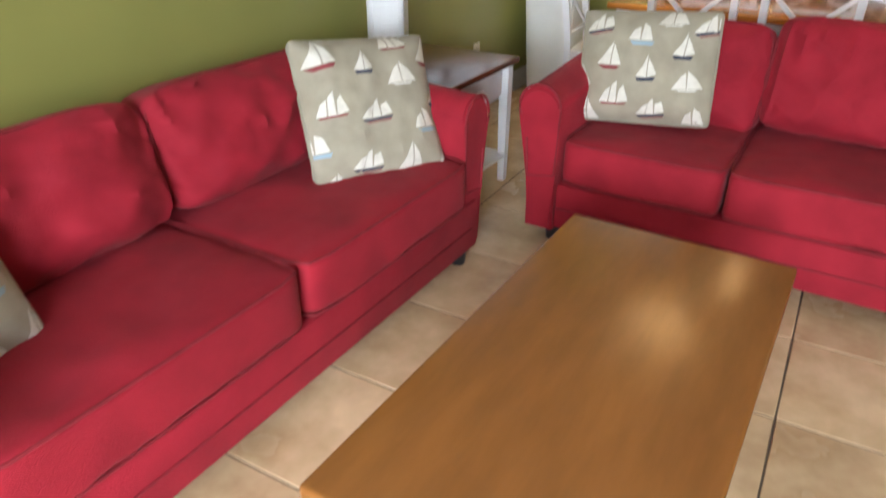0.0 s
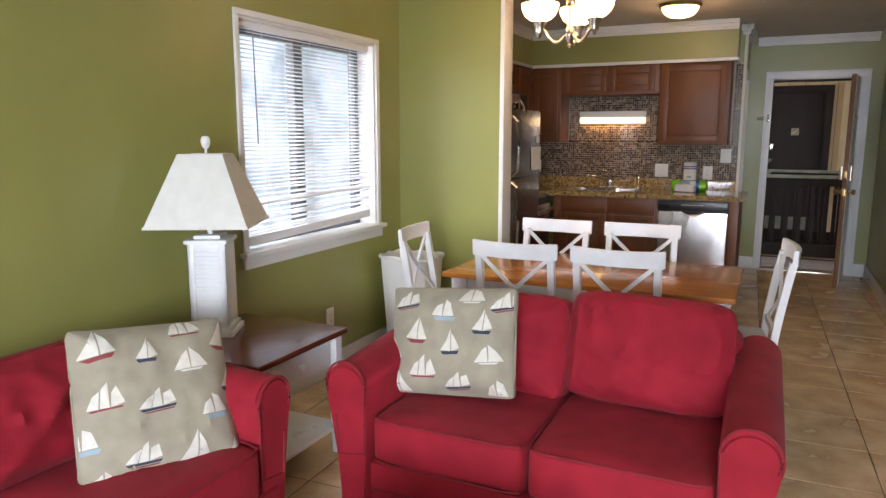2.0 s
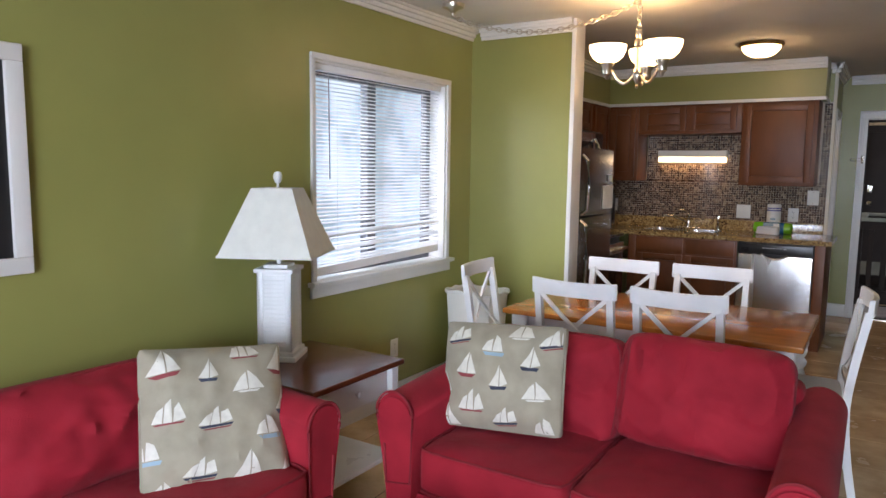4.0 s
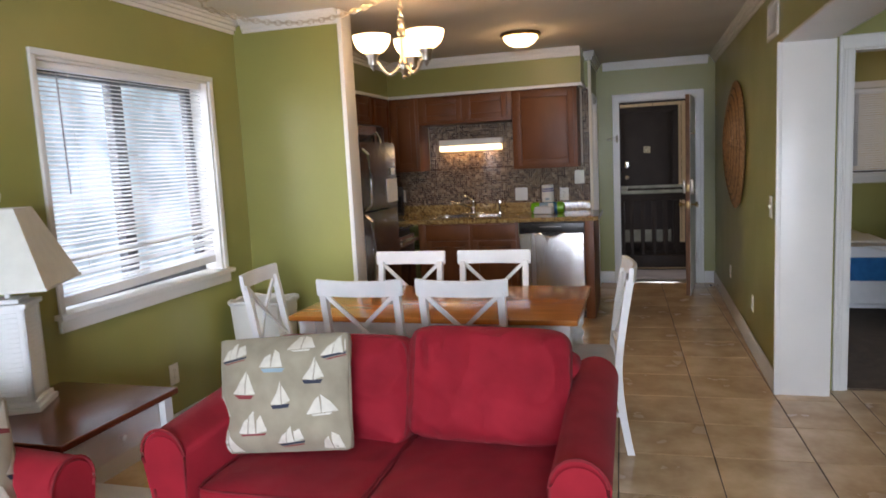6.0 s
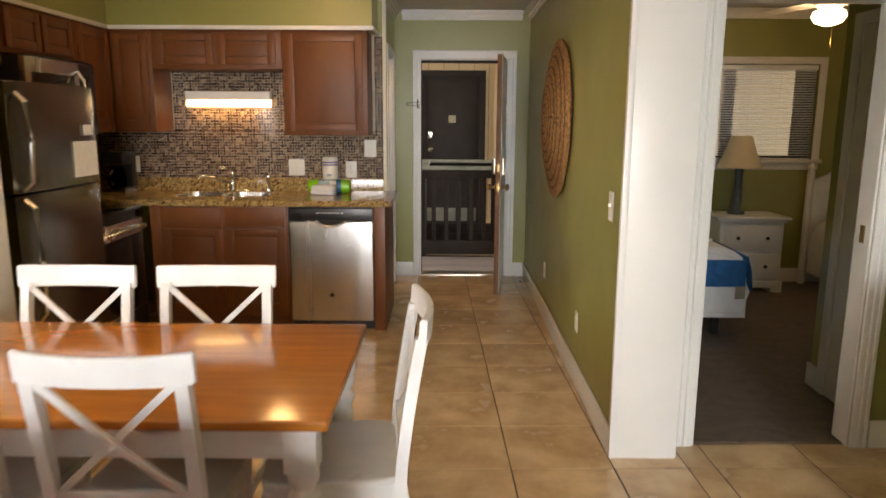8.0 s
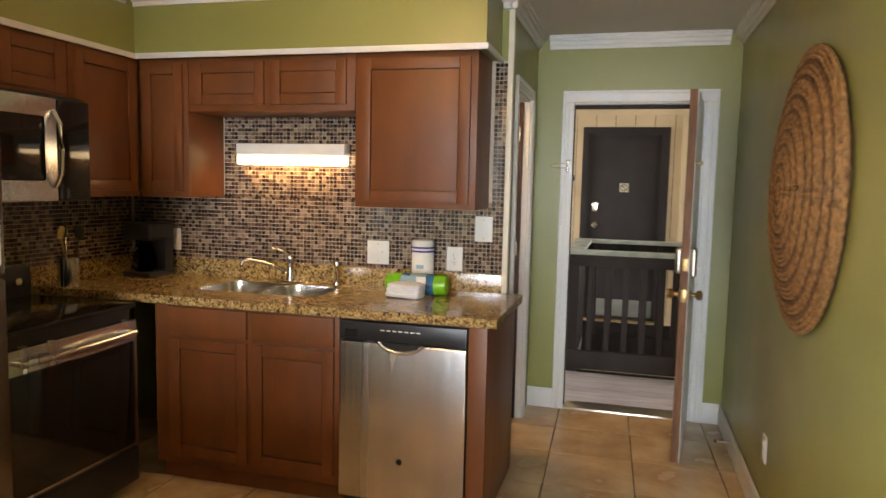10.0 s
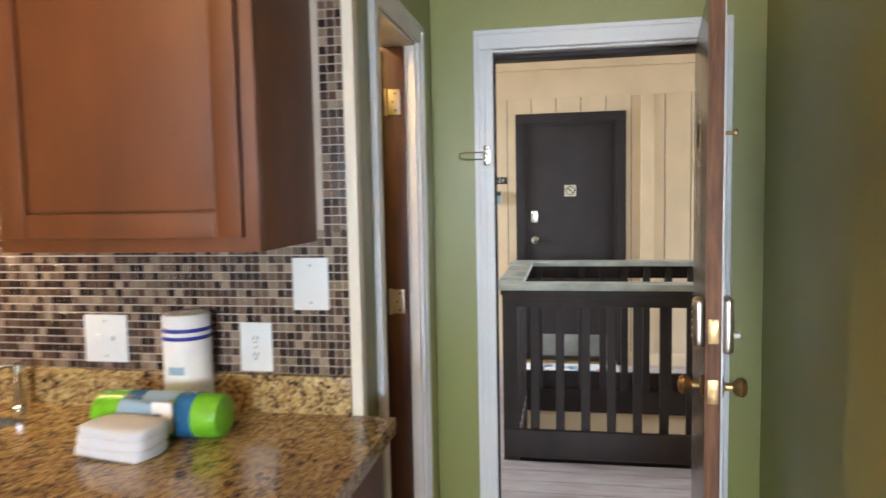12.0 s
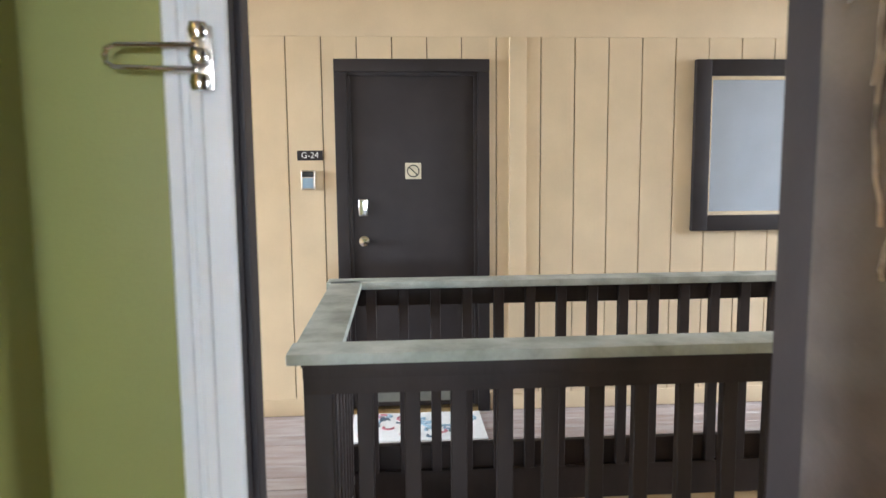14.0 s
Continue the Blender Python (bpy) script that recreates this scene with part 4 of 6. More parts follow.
def chain(p, q, sag, parent, n):
    p, q = Vector(p), Vector(q)
    for i in range(n):
        f0, f1 = i / n, (i + 1) / n
        a = p.lerp(q, f0) - Vector((0, 0, sag * 4 * f0 * (1 - f0)))
        b = p.lerp(q, f1) - Vector((0, 0, sag * 4 * f1 * (1 - f1)))
        c, d = (a + b) / 2, (b - a).normalized()
        u = d.cross(Vector((0.3, 0.2, 1))).normalized()
        if i % 2:
            u = d.cross(u)
        L_ = (b - a).length * 0.66
        pts = [c + d * (L_ * math.cos(math.tau * k / 12)) + u * (0.012 * math.sin(math.tau * k / 12)) for k in range(12)]
        part("chain_link", tube(pts, 0.0034, 5, closed=True), NICKEL, parent)


chain((0, 0, -0.04), (0, 0, -0.195), 0, ch, 6)
chain((-0.998, -0.247, -0.07), (0, 0, -0.045), 0.12, ch, 36)
cord = [Vector((-0.998, -0.247, -0.07)).lerp(Vector((0, 0, -0.045)), i / 24) - Vector((0, 0, 0.12 * 4 * i / 24 * (1 - i / 24) - 0.004 * math.sin(i * 2.1))) for i in range(25)]
part("cord", tube(cord, 0.0025, 6), NICKEL, ch)
part("canopy", lathe([(0.004, -0.075), (0.010, -0.07), (0.012, -0.05), (0.03, -0.035), (0.062, -0.022), (0.066, -0.004), (0.066, -0.002)], 24, at=(-0.998, -0.247, 0)), NICKEL, ch, "brushed nickel ceiling canopy")
for k, a in enumerate((203, 337, 90)):
    ca, sa = math.cos(radians(a)), math.sin(radians(a))
    pts = []
    for i in range(13):
        f = i / 12
        r = 0.012 + 0.145 * f
        z = -0.42 - 0.055 * math.sin(math.pi * min(1, f * 1.15)) + 0.03 * f * f
        pts.append((ca * r, sa * r, z))
    arm = part("arm", tube(pts, 0.008, 10), NICKEL, ch)
    part("socket_cup", lathe([(0.016, -0.425), (0.024, -0.42), (0.026, -0.385), (0.036, -0.372), (0.036, -0.362)], 20, at=(ca * 0.157, sa * 0.157, 0)), NICKEL, arm)
    part("finial", lathe([(0.003, -0.448), (0.009, -0.442), (0.012, -0.432), (0.016, -0.425)], 14, at=(ca * 0.157, sa * 0.157, 0)), NICKEL, arm)
    prof = [(0.030, -0.362), (0.055, -0.352), (0.080, -0.330), (0.094, -0.300), (0.098, -0.272), (0.095, -0.272), (0.090, -0.300), (0.076, -0.327), (0.05, -0.347), (0.02, -0.355)]
    part("glass_bowl", lathe(prof, 28, at=(ca * 0.157, sa * 0.157, 0)), LITBOWL, ch, "lit frosted glass bowl")
    lamp("bulb_chandelier", "POINT", pose(0.466 + ca * 0.167, 5.043 + sa * 0.167, H - 0.26), 2.2, WARM, 0.03)

ch.scale = (1.065, 1.065, 1.065)

cl = thing("ceiling_light", pose(0.80, 7.02, H), "round bronze ceiling light with lit glass bowl", "light")
part("rim", lathe([(0.16, -0.002), (0.165, -0.02), (0.155, -0.03), (0.145, -0.03)][::-1], 32), BRASS, cl)
part("glass_bowl", lathe([(0.142, -0.025), (0.135, -0.05), (0.11, -0.08), (0.07, -0.10), (0.02, -0.107)][::-1], 32), LITBOWL, cl, "lit frosted glass bowl")
lamp("bulb_ceiling", "POINT", pose(0.80, 7.02, H - 0.16), 4.0, WARM, 0.06)

# ---- kitchen ----
CT = 0.947


def shaker(parent, name, m, w, h, mat=CHERRY, frame_w=0.055):
    """A framed cabinet door, w wide and h high, its back at y=0, its face towards -y, from its lower left corner."""
    d = part(name, box(frame_w + 0.004, w - frame_w - 0.004, -0.012, 0.0, frame_w + 0.004, h - frame_w - 0.004, 0.003), mat, parent, m=m)
    for x in (0, w - frame_w):
        part("stile", box(x, x + frame_w, -0.019, 0, 0, h, 0.003), mat, d)
    for z in (0, h - frame_w):
        part("rail", box(frame_w + 0.0005, w - frame_w - 0.0005, -0.0186, 0, z + 0.0005, z + frame_w - 0.0005, 0.003), mat, d)
    return d


def cabinet(name, m, w, d, h, doors, label, category="cabinet", z_kick=0.0):
    """A cabinet box: front at y=0 facing -y, lower left corner at the origin. doors: rows of (x, z, w, h)."""
    c = thing(name, m, label, category, "kitchen cabinets")
    low = h - 0.22 if name == "sink_base_cabinet" else h
    part("body", boxes((0, w, 0.02, d, z_kick, low), b=0.002), CHERRY, c)
    part("face_frame", box(0, w, 0.0, 0.021, z_kick, h, 0.002), CHERRY, c)
    if z_kick:
        part("toe_kick", box(0.0, w, 0.06, d, 0, z_kick), CHERRY, c)
    for x, z, dw, dh, flat in doors:
        if flat:
            part("drawer_front", box(x, x + dw, -0.019, -0.001, z, z + dh, 0.004), CHERRY, c)
        else:
            shaker(c, "door", pose(x, -0.001, z), dw, dh)
    return c


YF = 7.668
cabinet("sink_base_cabinet", pose(-0.30, YF, 0), 0.912, 0.715, CT - 0.04, [(0.022, 0.145, 0.42, 0.595, 0), (0.470, 0.145, 0.42, 0.595, 0), (0.022, 0.758, 0.42, 0.137, 1), (0.470, 0.758, 0.42, 0.137, 1)],
        "cherry stained sink base cabinet with two doors", z_kick=0.10)
cabinet("corner_filler", pose(-0.372, YF + 0.004, 0), 0.07, 0.71, CT - 0.04, [], "narrow cherry filler beside the stove", z_kick=0.10)
tagged(part("cabinet_end", box(1.222, 1.302, YF - 0.015, YB - 0.004, 0, CT - 0.04, 0.002), CHERRY), "cherry stained end panel of the base cabinets", "panel")
cabinet("wall_cabinet", pose(0.522, 8.052, 1.392), 0.622, 0.333, 0.762, [(0.03, 0.03, 0.56, 0.70, 0)], "cherry wall cabinet with one framed door")
cabinet("wall_cabinet", pose(-0.437, 8.052, 1.872), 0.955, 0.333, 0.282, [(0.035, 0.03, 0.42, 0.222, 0), (0.492, 0.03, 0.42, 0.222, 0)], "short cherry wall cabinet above the sink")
cabinet("wall_cabinet", pose(-0.742, 8.052, 1.412), 0.302, 0.333, 0.742, [(0.025, 0.03, 0.25, 0.68, 0)], "tall cherry wall cabinet in the corner")
R90 = lambda x, y, z: pose(x, y, z, 0, 0, 90)
cabinet("wall_cabinet", R90(-0.745, 7.555, 1.412), 0.49, 0.330, 0.742, [(0.03, 0.03, 0.42, 0.68, 0)], "tall cherry wall cabinet beside the microwave")
cabinet("wall_cabinet", R90(-0.745, 6.775, 1.872), 0.775, 0.330, 0.282, [(0.03, 0.03, 0.345, 0.222, 0), (0.395, 0.03, 0.345, 0.222, 0)], "short cherry cabinet above the microwave")
cabinet("wall_cabinet", R90(-0.745, 5.64, 1.80), 1.13, 0.330, 0.354, [(0.03, 0.03, 0.52, 0.294, 0), (0.575, 0.03, 0.52, 0.294, 0)], "cherry cabinet above the refrigerator")

top = tagged(part("countertop", boxes((XK + 0.003, 1.345, YF - 0.035, 7.87, CT - 0.04, CT), (XK + 0.003, 1.345, 8.245, YB - 0.03, CT - 0.04, CT), (XK + 0.003, -0.305, 7.87, 8.245, CT - 0.04, CT), (0.395, 1.345, 7.87, 8.245, CT - 0.04, CT)), GRANITE),
             "speckled brown granite countertop with sink cutout", "countertop")
tagged(part("narrow_counter", box(XK + 0.003, -0.35, 6.697, 6.770, CT - 0.04, CT, 0.003), GRANITE), "narrow granite counter strip beside the stove", "countertop")
cabinet("narrow_filler", R90(-0.372, 6.699, 0), 0.069, 0.60, CT - 0.04, [], "narrow cherry cabinet strip beside the refrigerator", z_kick=0.10)
up = thing("granite_upstand", pose(0, YB - 0.004, CT), "speckled granite upstand along the wall", "upstand")
part("back_strip", box(XK + 0.026, 1.228, -0.026, 0, -0.02, 0.098, 0.003), GRANITE, up)
part("side_strip", box(XK + 0.003, XK + 0.026, 7.56 - YB + 0.004, 0, 0, 0.098, 0.003), GRANITE, up)

sk = thing("sink", pose(0.045, 8.055, CT), "double bowl stainless steel undermount sink", "sink")
for x0, x1 in ((-0.345, -0.012), (0.012, 0.345)):
    bm = bmesh.new()
    rr = []
    for s, z in ((0.0, -0.004), (0.004, -0.03), (0.012, -0.14), (0.03, -0.165), (0.10, -0.17)):
        ring = []
        hx, hy, cx = (x1 - x0) / 2 - s, 0.19 - s, (x0 + x1) / 2
        for i in range(36):
            a = math.tau * i / 36
            k = (abs(math.cos(a)) ** 5 + abs(math.sin(a)) ** 5) ** 0.2
            ring.append(bm.verts.new((cx + math.cos(a) / k * hx, math.sin(a) / k * hy, z)))
        rr.append(ring)
    for a, b in zip(rr, rr[1:]):
        for i in range(36):
            bm.faces.new((a[i], b[i], b[(i + 1) % 36], a[(i + 1) % 36]))
    bm.faces.new(rr[-1])
    bw = part("bowl", bm, STEEL, sk)
    part("drain", lathe([(0.035, -0.169), (0.04, -0.167), (0.03, -0.166)], 20, at=((x0 + x1) / 2, 0, 0)), CHROME, bw)
part("sink_rim", boxes((-0.35, 0.35, -0.1949, -0.188, -0.05, -0.006), (-0.35, 0.35, 0.188, 0.1949, -0.05, -0.006), (-0.35, -0.344, -0.19, 0.19, -0.05, -0.006), (0.344, 0.35, -0.19, 0.19, -0.05, -0.006), (-0.013, 0.013, -0.19, 0.19, -0.06, -0.008), b=0.002), STEEL, sk)

fc = thing("faucet", pose(0.035, 8.30, CT), "chrome single handle kitchen faucet", "faucet")
part("deck_plate", box(-0.125, 0.125, -0.028, 0.028, 0, 0.012, 0.006, seg=3), CHROME, fc)
part("faucet_body", lathe([(0.026, 0.01), (0.024, 0.03), (0.019, 0.05), (0.018, 0.115), (0.022, 0.125), (0.020, 0.14), (0.008, 0.148)], 22), CHROME, fc)
part("spout", tube([(0, 0, 0.05), (-0.04, -0.04, 0.075), (-0.12, -0.10, 0.115), (-0.185, -0.145, 0.128), (-0.205, -0.16, 0.120), (-0.21, -0.163, 0.105)], 0.011, 12), CHROME, fc)
part("handle", tube([(0, 0, 0.14), (-0.02, -0.015, 0.165), (-0.06, -0.04, 0.185), (-0.085, -0.055, 0.188)], 0.008, 10), CHROME, fc)
sd = thing("soap_dispenser", pose(0.318, 8.30, CT), "chrome soap dispenser on the granite", "dispenser")
part("pump_body", lathe([(0.022, 0), (0.021, 0.012), (0.014, 0.016), (0.013, 0.10), (0.017, 0.105), (0.016, 0.125), (0.006, 0.13)], 18), CHROME, sd)
part("nozzle", tube([(0, 0, 0.12), (-0.02, -0.02, 0.125), (-0.035, -0.035, 0.118)], 0.006, 8), CHROME, sd)

pt = thing("paper_towel_roll", pose(0.81, 8.315, CT), "white paper towel roll with blue stripes", "paper towel")
part("roll", lathe([(0.056, 0.0), (0.060, 0.004), (0.060, 0.262), (0.056, 0.268), (0.018, 0.268), (0.018, 0.262)], 32), PAPER, pt)
for z in (0.225, 0.205):
    part("printed_band", lathe([(0.0606, z), (0.0606, z + 0.010)], 32), BLUEP, pt)
part("printed_label", prism([(0.0605 * math.sin(a), -0.0608 * math.cos(a)) for a in (-0.35, -0.17, 0, 0.17, 0.35)] + [(0.059 * math.sin(a), -0.0592 * math.cos(a)) for a in (0.35, 0.17, 0, -0.17, -0.35)], "z", 0.12, 0.14), HULLBLUE, pt)
gr_ = thing("wrapped_towel_roll", pose(0.825, 8.17, CT), "green roll in clear wrap with blue band", "towel roll")
part("roll", lathe([(0.03, -0.165), (0.048, -0.158), (0.052, -0.14), (0.052, 0.14), (0.048, 0.158), (0.03, 0.165)], 28, m=Matrix.Rotation(radians(90), 4, "Y"), at=(0, 0, 0.052)), LIME, gr_)
for x in (-0.055, 0.075):
    part("band", lathe([(0.0535, x - 0.022), (0.0535, x + 0.022)], 28, m=Matrix.Rotation(radians(90), 4, "Y"), at=(0, 0, 0.052)), FOIL, gr_)
part("paper_insert", prism([(-0.06 + 0.0, 0.0)] and [(-0.05 * math.sin(a) * 1.09, 0.052 + 0.0545 * math.cos(a)) for a in (0.1, 0.5, 0.9, 1.3)][::-1] + [(-0.05 * math.sin(a) * 1.13, 0.052 + 0.0565 * math.cos(a)) for a in (0.1, 0.5, 0.9, 1.3)], "x", -0.03, 0.05), HULLBLUE, gr_)
part("teal_label", cushion_bm(0.042, 0.008, 0.038, 5, 0.3, 1, 0.002, 3, 6), HULLBLUE, gr_, "light blue printed label", m=pose(-0.035, -0.062, 0.062, -12, 8, 4))
part("navy_label", cushion_bm(0.026, 0.009, 0.024, 4, 0.3, 1, 0.002, 4, 6), FOIL, gr_, "dark blue printed label", m=pose(0.018, -0.070, 0.045, -10, -14, 0))
part("paper_card", box(0.012, 0.062, -0.064, -0.058, 0.028, 0.098, 0.001), PAPER, gr_)
tw = thing("folded_towel", pose(0.80, 8.045, CT, 0, 0, -8), "folded white towel on the granite", "towel")
for i in range(3):
    part("fold", cushion_bm(0.095 - 0.002 * i, 0.055, 0.016, 5, 0.2, 2, 0.003, i, 8), SHEET, tw, m=pose(0.002 * i, 0.003 * i, 0.016 + 0.021 * i))

tlx = thing("wall_tube_light", pose(0.027, YB - 0.012, 1.60), "white lit tube light above the sink", "light")
part("housing", box(-0.33, 0.33, -0.085, 0, 0.055, 0.118, 0.006), PLASTW, tlx)
part("diffuser", box(-0.326, 0.326, -0.088, -0.004, 0.0, 0.055, 0.016, seg=3), LITTUBE, tlx, "glowing white diffuser")
lamp("tube_light", "AREA", look((0.027, 8.33, 1.595), (0.027, 8.28, 0)), 1.9, (1.0, 0.62, 0.26), 0.6, 0.07)

# dishwasher
dw = thing("dishwasher", pose(0.620, YF - 0.012, 0.0), "stainless steel dishwasher with black control panel", "dishwasher")
part("tub", box(0.0, 0.596, 0.03, 0.60, 0.06, 0.90), BLACKP, dw)
part("door_panel", box(0.001, 0.595, -0.012, 0.03, 0.072, 0.80, 0.008, seg=3), STEEL, dw)
cp = part("control_panel", box(0.001, 0.595, -0.014, 0.03, 0.808, 0.894, 0.006), BLACKP, dw)
hd = []
for i in range(13):
    f = i / 12
    hd.append((0.195 + 0.205 * f, -0.020, 0.808 - 0.042 * math.sin(math.pi * f) ** 0.6))
part("handle", tube(hd, 0.010, 10), CHROME, dw, "curved chrome pocket handle")
part("handle_pocket", prism([(0.205, 0.805), (0.39, 0.805), (0.36, 0.776), (0.30, 0.770), (0.235, 0.776)], "y", -0.0165, -0.010), BLACKP, dw)
for i in range(7):
    part("button", box(0.20 + 0.028 * i, 0.218 + 0.028 * i, -0.0155, -0.013, 0.858, 0.863), PLASTW, cp)
for i in range(4):
    part("vent_slot", box(0.03, 0.09, -0.0155, -0.013, 0.825 + i * 0.009, 0.829 + i * 0.009), BLACKG, cp)
part("badge", lathe([(0.014, 0), (0.014, 0.002)], 16, m=Matrix.Rotation(radians(90), 4, "X"), at=(0.295, -0.012, 0.265)), BLACKP, dw, "small round badge")
part("toe_kick", box(0.0, 0.596, 0.045, 0.10, 0.0, 0.075), BLACKP, dw)

# stove, front towards +x
st = thing("stove", R90(-0.385, 6.775, 0), "stainless steel stove with black glass top", "stove")
part("stove_body", box(0.0, 0.765, 0.03, 0.68, 0.03, 0.90, 0.004), BLACKP, st)
dr = part("oven_door", box(0.005, 0.76, -0.015, 0.03, 0.235, 0.845, 0.008), STEEL, st)
part("oven_window", box(0.03, 0.735, -0.019, -0.012, 0.25, 0.745, 0.004), BLACKG, dr)
hb = part("oven_handle", tube([(0.07, -0.062, 0.795), (0.22, -0.070, 0.795), (0.54, -0.070, 0.795), (0.695, -0.062, 0.795)], 0.015, 12), STEEL, dr)
for x in (0.075, 0.69):
    part("handle_post", cyl((x, -0.06, 0.795), (x, -0.01, 0.795), 0.012, n=12), STEEL, hb)
part("storage_drawer", box(0.005, 0.76, -0.015, 0.03, 0.06, 0.225, 0.006), BLACKP, st)
part("cooktop", box(-0.002, 0.767, -0.01, 0.62, 0.900, 0.922, 0.006), BLACKG, st)
part("backguard", box(0, 0.765, 0.60, 0.68, 0.90, 1.07, 0.01), BLACKP, st)
for i in range(4):
    part("burner_knob", cyl((0.10 + i * 0.19, 0.60, 1.0), (0.10 + i * 0.19, 0.575, 1.0), 0.022, 0.018, 18), STEEL, st)

# microwave above the stove
mw = thing("microwave", R90(-0.640, 6.778, 1.40), "stainless steel microwave above the stove", "microwave")
part("microwave_case", box(0, 0.768, 0.02, 0.435, 0, 0.455, 0.003), BLACKP, mw)
md = part("microwave_door", box(0.0, 0.575, -0.018, 0.02, 0.0, 0.455, 0.006), STEEL, mw)
part("door_window", box(0.06, 0.50, -0.021, -0.015, 0.09, 0.37, 0.01), BLACKG, md)
part("door_handle", tube([(0.555, -0.02, 0.06), (0.555, -0.055, 0.12), (0.555, -0.06, 0.23), (0.555, -0.055, 0.34), (0.555, -0.02, 0.40)], 0.011, 10), CHROME, md)
part("keypad", box(0.58, 0.768, -0.018, 0.02, 0.0, 0.455, 0.006), BLACKG, mw)
part("vent_grille", boxes(*[(0.03, 0.74, -0.012, 0.02, 0.458 + i * 0.004, 0.460 + i * 0.004) for i in range(3)]), BLACKP, mw)

# refrigerator, front towards +x
fr = thing("refrigerator", R90(-0.205, 5.925, 0), "stainless steel top freezer refrigerator", "refrigerator")
part("cabinet_box", box(0.0, 0.765, 0.085, 0.79, 0.02, 1.665, 0.006), material("grey_side_panel", (0.055, 0.055, 0.055), 0.4, var=0.05), fr)


def fridge_door(z0, z1):
    o = []
    for i in range(17):
        u = i / 16
        o.append((0.765 * u, -0.012 * math.sin(math.pi * u) ** 0.5 + 0.012))
    o += [(0.765, 0.075), (0.0, 0.075)]
    return prism(o, "z", z0, z1, 0.006)


fd = part("freezer_door", fridge_door(1.168, 1.675), FRIDGE, fr)
rd = part("fridge_door", fridge_door(0.06, 1.155), FRIDGE, fr)
part("door_handle", tube([(0.055, 0.0, 1.185), (0.055, -0.045, 1.22), (0.055, -0.055, 1.40), (0.055, -0.045, 1.58), (0.055, 0.0, 1.62)], 0.015, 10), STEEL, fd)
part("door_handle", tube([(0.055, 0.0, 1.135), (0.055, -0.045, 1.10), (0.055, -0.055, 0.85), (0.055, -0.045, 0.60), (0.055, 0.0, 0.55)], 0.015, 10), STEEL, rd)
part("base_grille", box(0.01, 0.755, 0.05, 0.10, 0.0, 0.06), BLACKP, fr)
for (y0, y1, z0, z1) in ((0.50, 0.735, 1.205, 1.39), (0.615, 0.70, 1.42, 1.475)):
    tagged(part("paper_notice", box(-0.205 + 0.004, -0.205 + 0.0065, 5.925 + y0, 5.925 + y1, z0, z1), PAPER), "white printed notice on the refrigerator door", "notice")

cm = thing("coffee_maker", pose(-0.82, 8.20, CT), "black drip coffee maker with glass carafe", "coffee maker")
part("coffee_base", box(-0.09, 0.09, -0.11, 0.11, 0, 0.03, 0.008), BLACKP, cm)
part("tower", box(-0.09, 0.09, 0.03, 0.11, 0.03, 0.30, 0.012), BLACKP, cm)
part("brew_head", box(-0.092, 0.092, -0.10, 0.11, 0.21, 0.31, 0.02, seg=3), BLACKP, cm)
car = part("carafe", lathe([(0.045, 0.032), (0.066, 0.05), (0.070, 0.10), (0.055, 0.155), (0.045, 0.175), (0.045, 0.185)], 24, at=(0, -0.04, 0)), glassy("carafe_glass", (0.35, 0.30, 0.25), 0.05), cm)
part("carafe_handle", tube([(0, -0.10, 0.17), (0, -0.14, 0.15), (0, -0.14, 0.09), (0, -0.105, 0.06)], 0.008, 8), BLACKP, car)
kt = thing("utensil_canister", pose(-0.90, 7.69, CT), "steel canister on the corner counter", "canister")
part("canister_body", lathe([(0.05, 0), (0.052, 0.005), (0.052, 0.15), (0.048, 0.152), (0.048, 0.02), (0.0, 0.02)], 24), STEEL, kt)

for k, (dx, dy, r, mat) in enumerate(((-0.03, 0.02, 0.020, STEEL), (0.025, 0.015, 0.024, BLACKP), (0.0, -0.025, 0.018, BRASS))):
    ut = thing("kitchen_utensil", pose(-0.90, 7.69, CT), ("steel ladle standing in a steel canister", "black spatula standing in a steel canister", "wooden spoon standing in a steel canister")[k], "utensil", "utensils in the canister")
    part("shaft", cyl((dx * 0.3, dy * 0.3, 0.022), (dx * 1.7, dy * 1.7, 0.25), 0.004, n=8), mat, ut)
    part("head", cushion_bm(r, 0.006, 0.035, 3, 0.3, 1, 0.0, 0, 5), mat, ut, m=pose(dx * 1.85, dy * 1.85, 0.28, 0, 12 * (k - 1), 30 * k))


def wall_plate(m, w, h, kind, label):
    """A wall plate; it faces -y."""
    p = thing("wall_plate", m, label, {"outlet": "outlet", "switch": "switch"}.get(kind, "cover plate"))
    part("plate", box(-w / 2, w / 2, -0.006, 0, -h / 2, h / 2, 0.003), PLASTW, p)
    if kind == "outlet":
        for z in (-0.022, 0.022):
            s = part("socket", box(-0.017, 0.017, -0.008, -0.005, z - 0.014, z + 0.014, 0.004), PLASTW, p)
            for x in (-0.006, 0.006):
                part("slot", box(x - 0.001, x + 0.001, -0.0086, -0.0075, z - 0.002, z + 0.008), BLACKP, s)
            part("slot", box(-0.002, 0.002, -0.0086, -0.0075, z - 0.010, z - 0.006), BLACKP, s)
    elif kind == "switch":
        for x in ((-0.023, 0.023) if w > 0.1 else (0.0,)):
            part("toggle", box(x - 0.005, x + 0.005, -0.018, -0.005, -0.004, 0.012, 0.002), PLASTW, p)
    for z in ((-0.048, 0.048) if kind != "outlet" else (0,)):
        part("screw", cyl((0, -0.0055, z), (0, -0.0072, z), 0.004, n=10), NICKEL, p)
    return p


